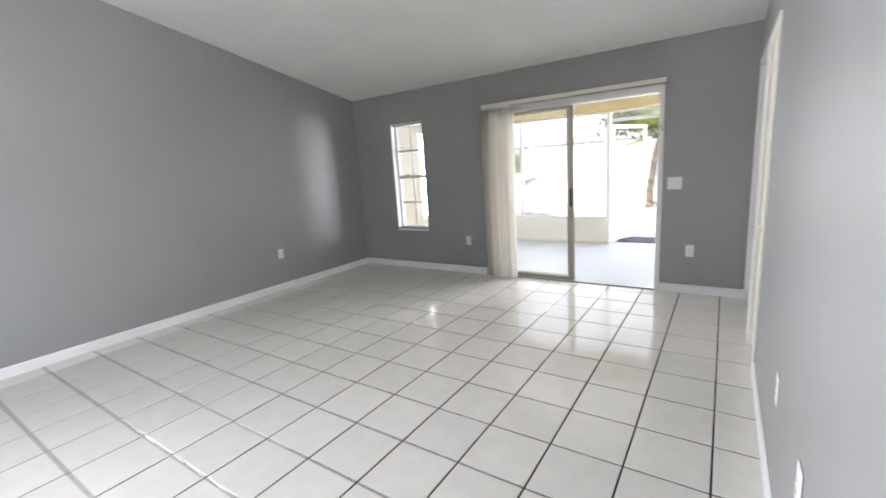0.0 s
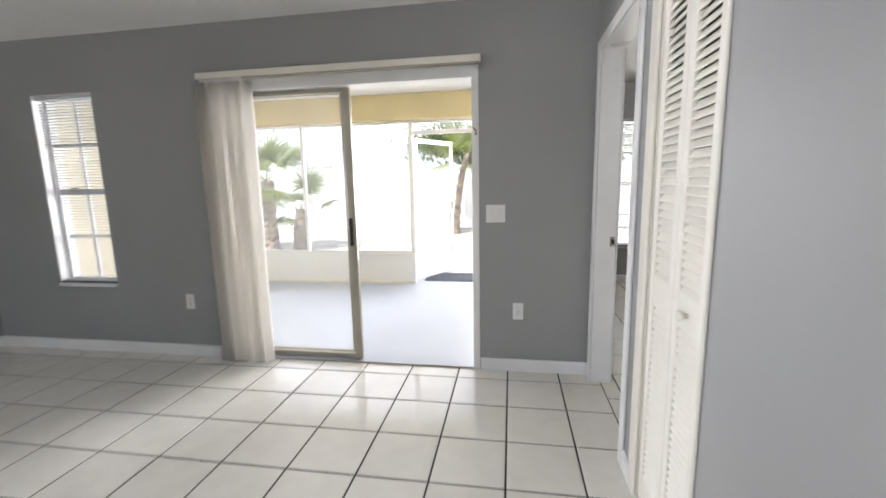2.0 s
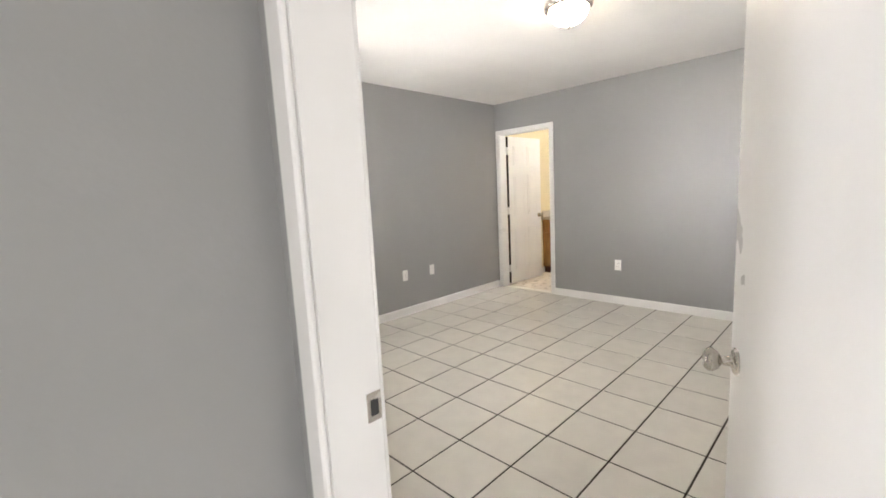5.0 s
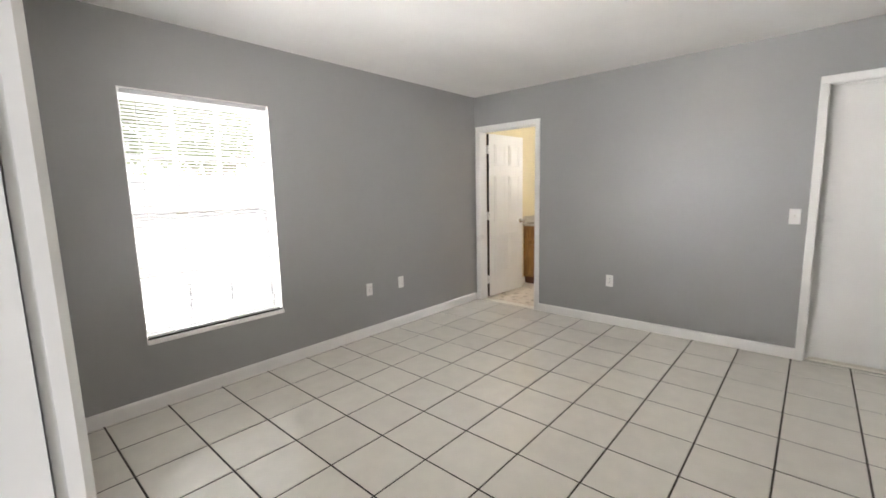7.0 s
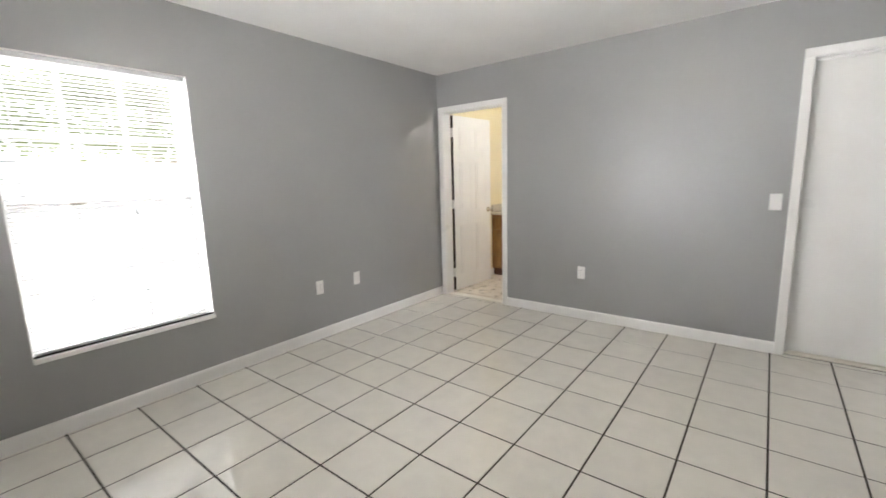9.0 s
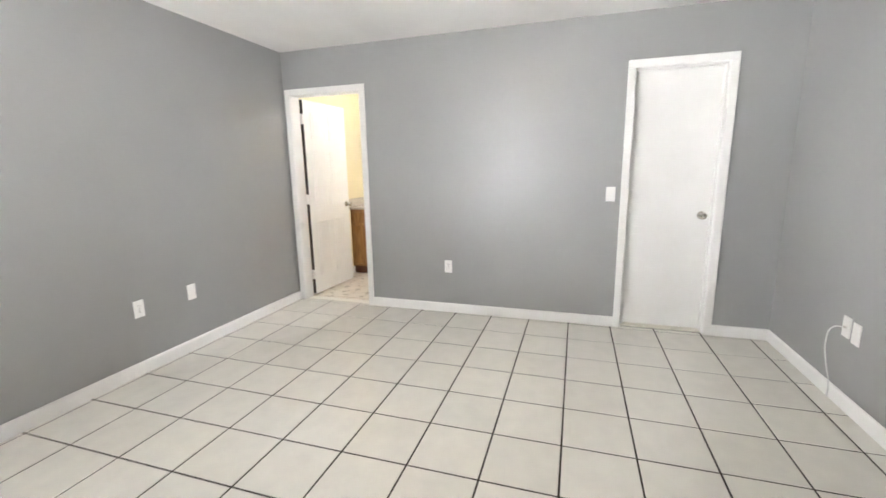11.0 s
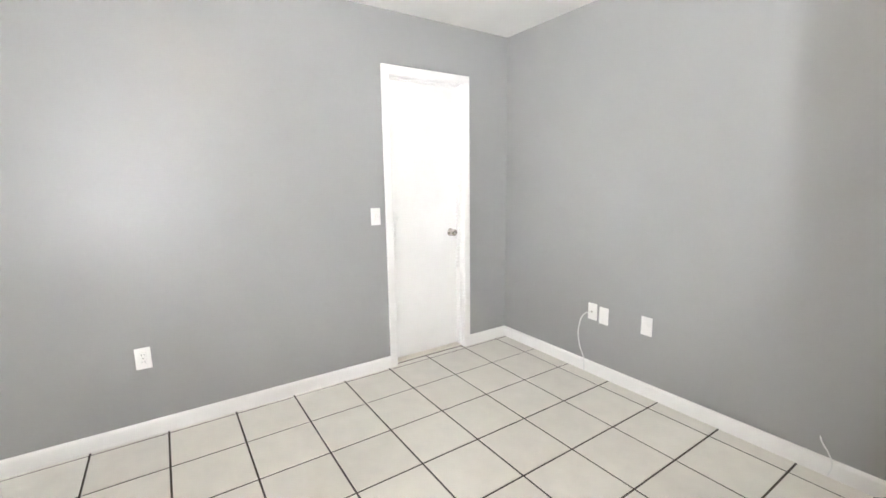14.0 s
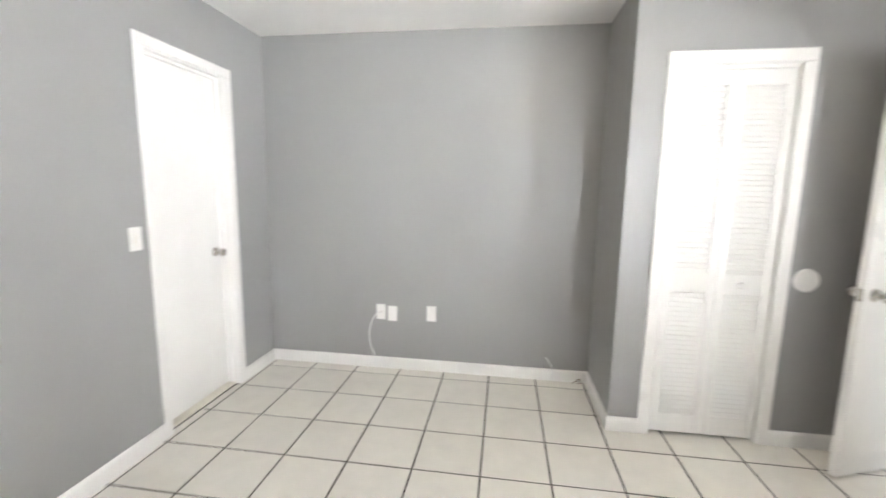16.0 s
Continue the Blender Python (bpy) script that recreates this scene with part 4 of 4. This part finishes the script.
def fan_frond(blades, length, stalk):
    """One fan leaf: a stalk along +x and folded blades spread at its end."""
    bm = bmesh.new()
    for k in range(6):
        a, b = k / 6 * stalk, (k + 1) / 6 * stalk
        r0, r1 = 0.016 - 0.008 * k / 6, 0.016 - 0.008 * (k + 1) / 6
        za, zb = -0.12 * (a / stalk) ** 2 * stalk, -0.12 * (b / stalk) ** 2 * stalk
        q = [bm.verts.new(p) for p in ((a, -r0, za), (a, r0, za), (b, r1, zb), (b, -r1, zb))]
        bm.faces.new(q)
    zt = -0.12 * stalk
    for k in range(blades):
        ang = radians(-115 + 230 * k / (blades - 1) + random.uniform(-2, 2))
        ln = length * (0.72 + 0.28 * math.cos(ang * 0.75)) * random.uniform(0.92, 1.05)
        prev = None
        for s in range(6):
            u = s / 5
            r = ln * u
            wid = 0.028 * math.sin(math.pi * min(1, 0.16 + u * 0.8)) * (1 - u) ** 0.35 + 0.001
            drop = -0.5 * ln * max(0, u - 0.45) ** 1.6 - 0.08 * r * abs(math.sin(ang))
            cx, cy = stalk + r * math.cos(ang), r * math.sin(ang)
            nx, ny = -math.sin(ang), math.cos(ang)
            row = [bm.verts.new((cx + nx * wid * e, cy + ny * wid * e, zt + drop + (0.3 * wid if e else 0))) for e in (-1, 0, 1)]
            if prev:
                for e in (0, 1):
                    bm.faces.new((prev[e], prev[e + 1], row[e + 1], row[e]))
            prev = row
    return bm


FAN = [mesh_of("frond", fan_frond(30, 0.95, 0.85), FROND), mesh_of("frond", fan_frond(26, 0.8, 0.7), FROND2)]


def palm(x, y, height, radius, fronds, size, lean, label, seed, droop=0.0):
    rnd = random.Random(seed)
    root = thing("palm_tree", (x, y, -0.2), label, "palm tree", group="palms in the yard")
    bm, n, rings = bmesh.new(), 14, []
    steps = max(8, int(height / 0.07))
    for k in range(steps + 1):
        u = k / steps
        r = radius * (1.15 - 0.35 * u) * (1 + 0.1 * (k % 2)) + (0.06 * radius if k < 2 else 0)
        rings.append([bm.verts.new((lean[0] * u * u + r * math.cos(2 * math.pi * j / n) * rnd.uniform(0.86, 1.14), lean[1] * u * u + r * math.sin(2 * math.pi * j / n) * rnd.uniform(0.86, 1.14), height * u)) for j in range(n)])
    for a, b in zip(rings, rings[1:]):
        for j in range(n):
            bm.faces.new((a[j], a[(j + 1) % n], b[(j + 1) % n], b[j]))
    bm.faces.new(rings[-1])
    # old leaf bases standing off the trunk
    for k in range(int(height * 55)):
        u, a = rnd.random(), rnd.random() * 2 * math.pi
        r = radius * (1.1 - 0.3 * u)
        m = Matrix.Translation((lean[0] * u * u + r * math.cos(a), lean[1] * u * u + r * math.sin(a), height * u)) @ pose(0, 0, 0, 0, rnd.uniform(25, 55), math.degrees(a))
        w, l = rnd.uniform(0.012, 0.03), rnd.uniform(0.06, 0.16)
        q = [bm.verts.new(m @ Vector(p)) for p in ((0, -w, 0), (0, w, 0), (0.015, w * 0.6, l), (0.015, -w * 0.6, l))]
        bm.faces.new(q)
    part("trunk", bm, BARK, root)
    for k in range(fronds):
        ob = new("frond", FAN[1] if rnd.random() < 0.35 else FAN[0])
        ob.parent = root
        up = rnd.uniform(-35, 70) if k % 3 else rnd.uniform(20, 75)
        ob.matrix_basis = Matrix.Translation((lean[0], lean[1], height - 0.03)) @ pose(0, 0, 0, rnd.uniform(-25, 25), -up + droop, k * 137.5 + rnd.uniform(-15, 15)) @ Matrix.Scale(size * rnd.uniform(0.8, 1.1), 4)
    return root


palm(-5.6, 10.9, 1.6, 0.19, 16, 0.85, (0.05, 0), "stout fan palm with shaggy brown trunk", 3)
palm(-5.0, 11.2, 0.95, 0.13, 9, 0.7, (0.06, 0), "small fan palm with shaggy trunk", 8)
palm(-8.4, 12.2, 1.8, 0.18, 15, 0.9, (-0.1, 0), "fan palm with shaggy brown trunk", 5)
palm(-1.75, 14.3, 2.3, 0.08, 15, 0.8, (0.35, 0), "slender leaning fan palm near the fence", 12)

# trees over the fence and the neighbour's house
def foliage(name, centre, spread, count, leaf_size, label, seed):
    rnd = random.Random(seed)
    root = thing(name, (centre[0], centre[1], -0.2), label, "tree", group="trees past the fence")
    bm = lathe(bmesh.new(), [(0.14, 0), (0.11, centre[2] * 0.5), (0.06, centre[2])], None, 10)
    for k in range(6):
        a = k * 1.1
        lathe(bm, [(0.05, 0), (0.015, spread[0] * 0.9)], Matrix.Translation((0, 0, centre[2] * 0.55)) @ pose(0, 0, 0, 0, rnd.uniform(25, 60), math.degrees(a)), 6)
    part("trunk", bm, BARK, root)
    verts, faces = [], []
    hubs = [(rnd.gauss(0, 0.5), rnd.gauss(0, 0.5), rnd.gauss(0, 0.45)) for _ in range(16)]
    for k in range(count):
        h = rnd.choice(hubs)
        p = Vector(((h[0] + rnd.gauss(0, 0.2)) * spread[0], (h[1] + rnd.gauss(0, 0.2)) * spread[1], centre[2] + (h[2] + rnd.gauss(0, 0.2)) * spread[2]))
        m = pose(p.x, p.y, p.z, rnd.uniform(-70, 70), rnd.uniform(-70, 70), rnd.uniform(0, 360))
        s = leaf_size * rnd.uniform(0.6, 1.3)
        base = len(verts)
        verts += [m @ Vector(q) for q in ((-s, 0, 0), (0, -s * 0.38, s * 0.12), (s, 0, 0), (0, s * 0.38, s * 0.12))]
        faces.append((base, base + 1, base + 2, base + 3))
    data = bpy.data.meshes.new("crown")
    data.from_pydata(verts, [], faces)
    data.materials.append(BUSH)
    ob = new("crown", data)
    ob.parent = root
    return root


foliage("tree", (-13.5, 20.0, 2.6), (3.0, 1.6, 1.3), 5200, 0.14, "leafy green tree past the white fence", 1)
foliage("tree", (-8.2, 21.0, 1.9), (1.0, 0.8, 0.7), 1500, 0.11, "low green shrub top past the white fence", 2)
foliage("tree", (-2.0, 19.5, 3.0), (2.2, 1.4, 1.2), 4200, 0.13, "leafy yellow-green tree past the white fence", 4)
foliage("tree", (5.3, 18.2, 3.4), (3.2, 1.4, 1.2), 5000, 0.13, "leafy green tree past the white fence", 6)

house = thing("house", (-9, 32, -0.2), "neighbour's pale house with low grey gabled roof", "house")
part("wall", box_bm((-7, 0, 0), (7, 8, 2.7)), VINYL, house)
bm = bmesh.new()
tri = [(-0.6, 2.7), (4.0, 4.6), (8.6, 2.7)]
ends = [[bm.verts.new((x, y, z)) for y, z in tri] for x in (-7.6, 7.6)]
bm.faces.new(ends[0])
bm.faces.new(ends[1][::-1])
for k in range(3):
    bm.faces.new((ends[0][k], ends[0][(k + 1) % 3], ends[1][(k + 1) % 3], ends[1][k]))
part("roof", bm, SHINGLE, house, "pale grey shingle roof")
for x in (-4.5, 0.5, 4.5):
    w = part("window", box_bm((x - 0.6, -0.03, 0.9), (x + 0.6, -0.001, 2.1), 0.01), VINYL, house)
    part("pane", box_bm((x - 0.52, -0.04, 0.98), (x + 0.52, -0.0305, 2.02)), DARK, w)

# stones and dropped palm litter in the yard
rnd = random.Random(21)
for k in range(14):
    x, y, s = rnd.uniform(-7.2, -4.2), rnd.uniform(10.2, 12.2), rnd.uniform(0.05, 0.12)
    bm = bmesh.new()
    bmesh.ops.create_icosphere(bm, subdivisions=2, radius=s)
    for v in bm.verts:
        v.co = Vector((v.co.x * 1.3, v.co.y, v.co.z * 0.6)) * (1 + 0.25 * noise.noise(v.co * 9 + Vector((k, 0, 0))))
    st = part("stone", bm, CONCRETE)
    st.location = (x, y, -0.2 + s * 0.25)
    tagged(st, "small pale stone lying on the sandy ground", "stone", group="stones round the palms")


# glowing backdrop wall, painted as a pale bright sky low over the far roofs
HAZE = bpy.data.materials.new("glowing_sky_backdrop")
HAZE.use_nodes = True
hz = HAZE.node_tree.nodes["Principled BSDF"]
hz.inputs["Base Color"].default_value = (0.6, 0.62, 0.64, 1)
hz.inputs["Emission Color"].default_value = (0.96, 0.98, 1.0, 1)
hz.inputs["Emission Strength"].default_value = 0.62
bm = bmesh.new()
ring = [(90 * math.cos(radians(a)), 5 + 90 * math.sin(radians(a))) for a in range(0, 181, 6)]
low = [bm.verts.new((x, y, -0.5)) for x, y in ring]
high = [bm.verts.new((x, y, 60.0)) for x, y in ring]
for k in range(len(ring) - 1):
    bm.faces.new((low[k], low[k + 1], high[k + 1], high[k]))
haze = new("backdrop", mesh_of("backdrop", bm, HAZE))
tagged(haze, "glowing backdrop painted as pale bright sky behind the yard", "sky", kind="structure")

# ---- floor tiles ----
P = 0.335


def tile_mesh(w, d, store={}):
    """One tile with eased edges, its top at z 0; sizes to the millimetre share a mesh."""
    key = (round(w, 3), round(d, 3))
    if key not in store:
        bm = bmesh.new()
        rings = []
        for o, z in ((0, -0.008), (0, -0.0018), (0.0022, 0)):
            rings.append([bm.verts.new(p) for p in ((-w / 2 + o, -d / 2 + o, z), (w / 2 - o, -d / 2 + o, z), (w / 2 - o, d / 2 - o, z), (-w / 2 + o, d / 2 - o, z))])
        for a, b in zip(rings, rings[1:]):
            for k in range(4):
                bm.faces.new((a[k], a[(k + 1) % 4], b[(k + 1) % 4], b[k]))
        bm.faces.new(rings[-1])
        store[key] = mesh_of("tile", bm, TILE)
    return store[key]


def lay(parent, x0, x1, y0, y1, px, py, pitch, joint, limit, mat=None, holes=()):
    """Tiles over a rectangle, cut at its edges; px, py is a joint crossing. Those past the limit go into one mesh."""
    spots = []
    for i in range(math.floor((x0 - px) / pitch), math.ceil((x1 - px) / pitch)):
        for j in range(math.floor((y0 - py) / pitch), math.ceil((y1 - py) / pitch)):
            a, b = max(x0, px + i * pitch + joint / 2), min(x1, px + (i + 1) * pitch - joint / 2)
            c, d = max(y0, py + j * pitch + joint / 2), min(y1, py + (j + 1) * pitch - joint / 2)
            if b - a > 0.012 and d - c > 0.012:
                spots.append((a, b, c, d))
    spots.sort(key=lambda s: -(s[2] + s[3]))
    far = bmesh.new()
    for n, (a, b, c, d) in enumerate(spots):
        z = random.uniform(-0.0004, 0.0004)
        if n < limit:
            ob = new("tile", tile_mesh(b - a, d - c))
            ob.parent = parent
            ob.location = ((a + b) / 2, (c + d) / 2, z)
            ob.rotation_euler = (random.gauss(0, 0.0012), random.gauss(0, 0.0012), 0)
            if mat:
                ob.material_slots[0].link = 'OBJECT'
                ob.material_slots[0].material = mat
        else:
            add_box(far, (a, c, -0.008), (b, d, z))
    if len(far.verts):
        tagged(part("tile_field", far, TILE, parent, "cream glazed tiles"), kind="stuff")


lay(slab_living, LW + 0.002, LE + 0.062, LS, LN - 0.002, 0.133, 4.171, P, 0.009, 300)
lay(slab_bedroom, LE + 0.068, BE + 0.02, 3.0, BN - 0.002, 3.168, 4.675, P, 0.009, 300)
lay(slab_bath, BE + 0.07, 6.25, 5.4, BN, 4.7, 7.7, 0.2, 0.006, 150, BATHTILE)
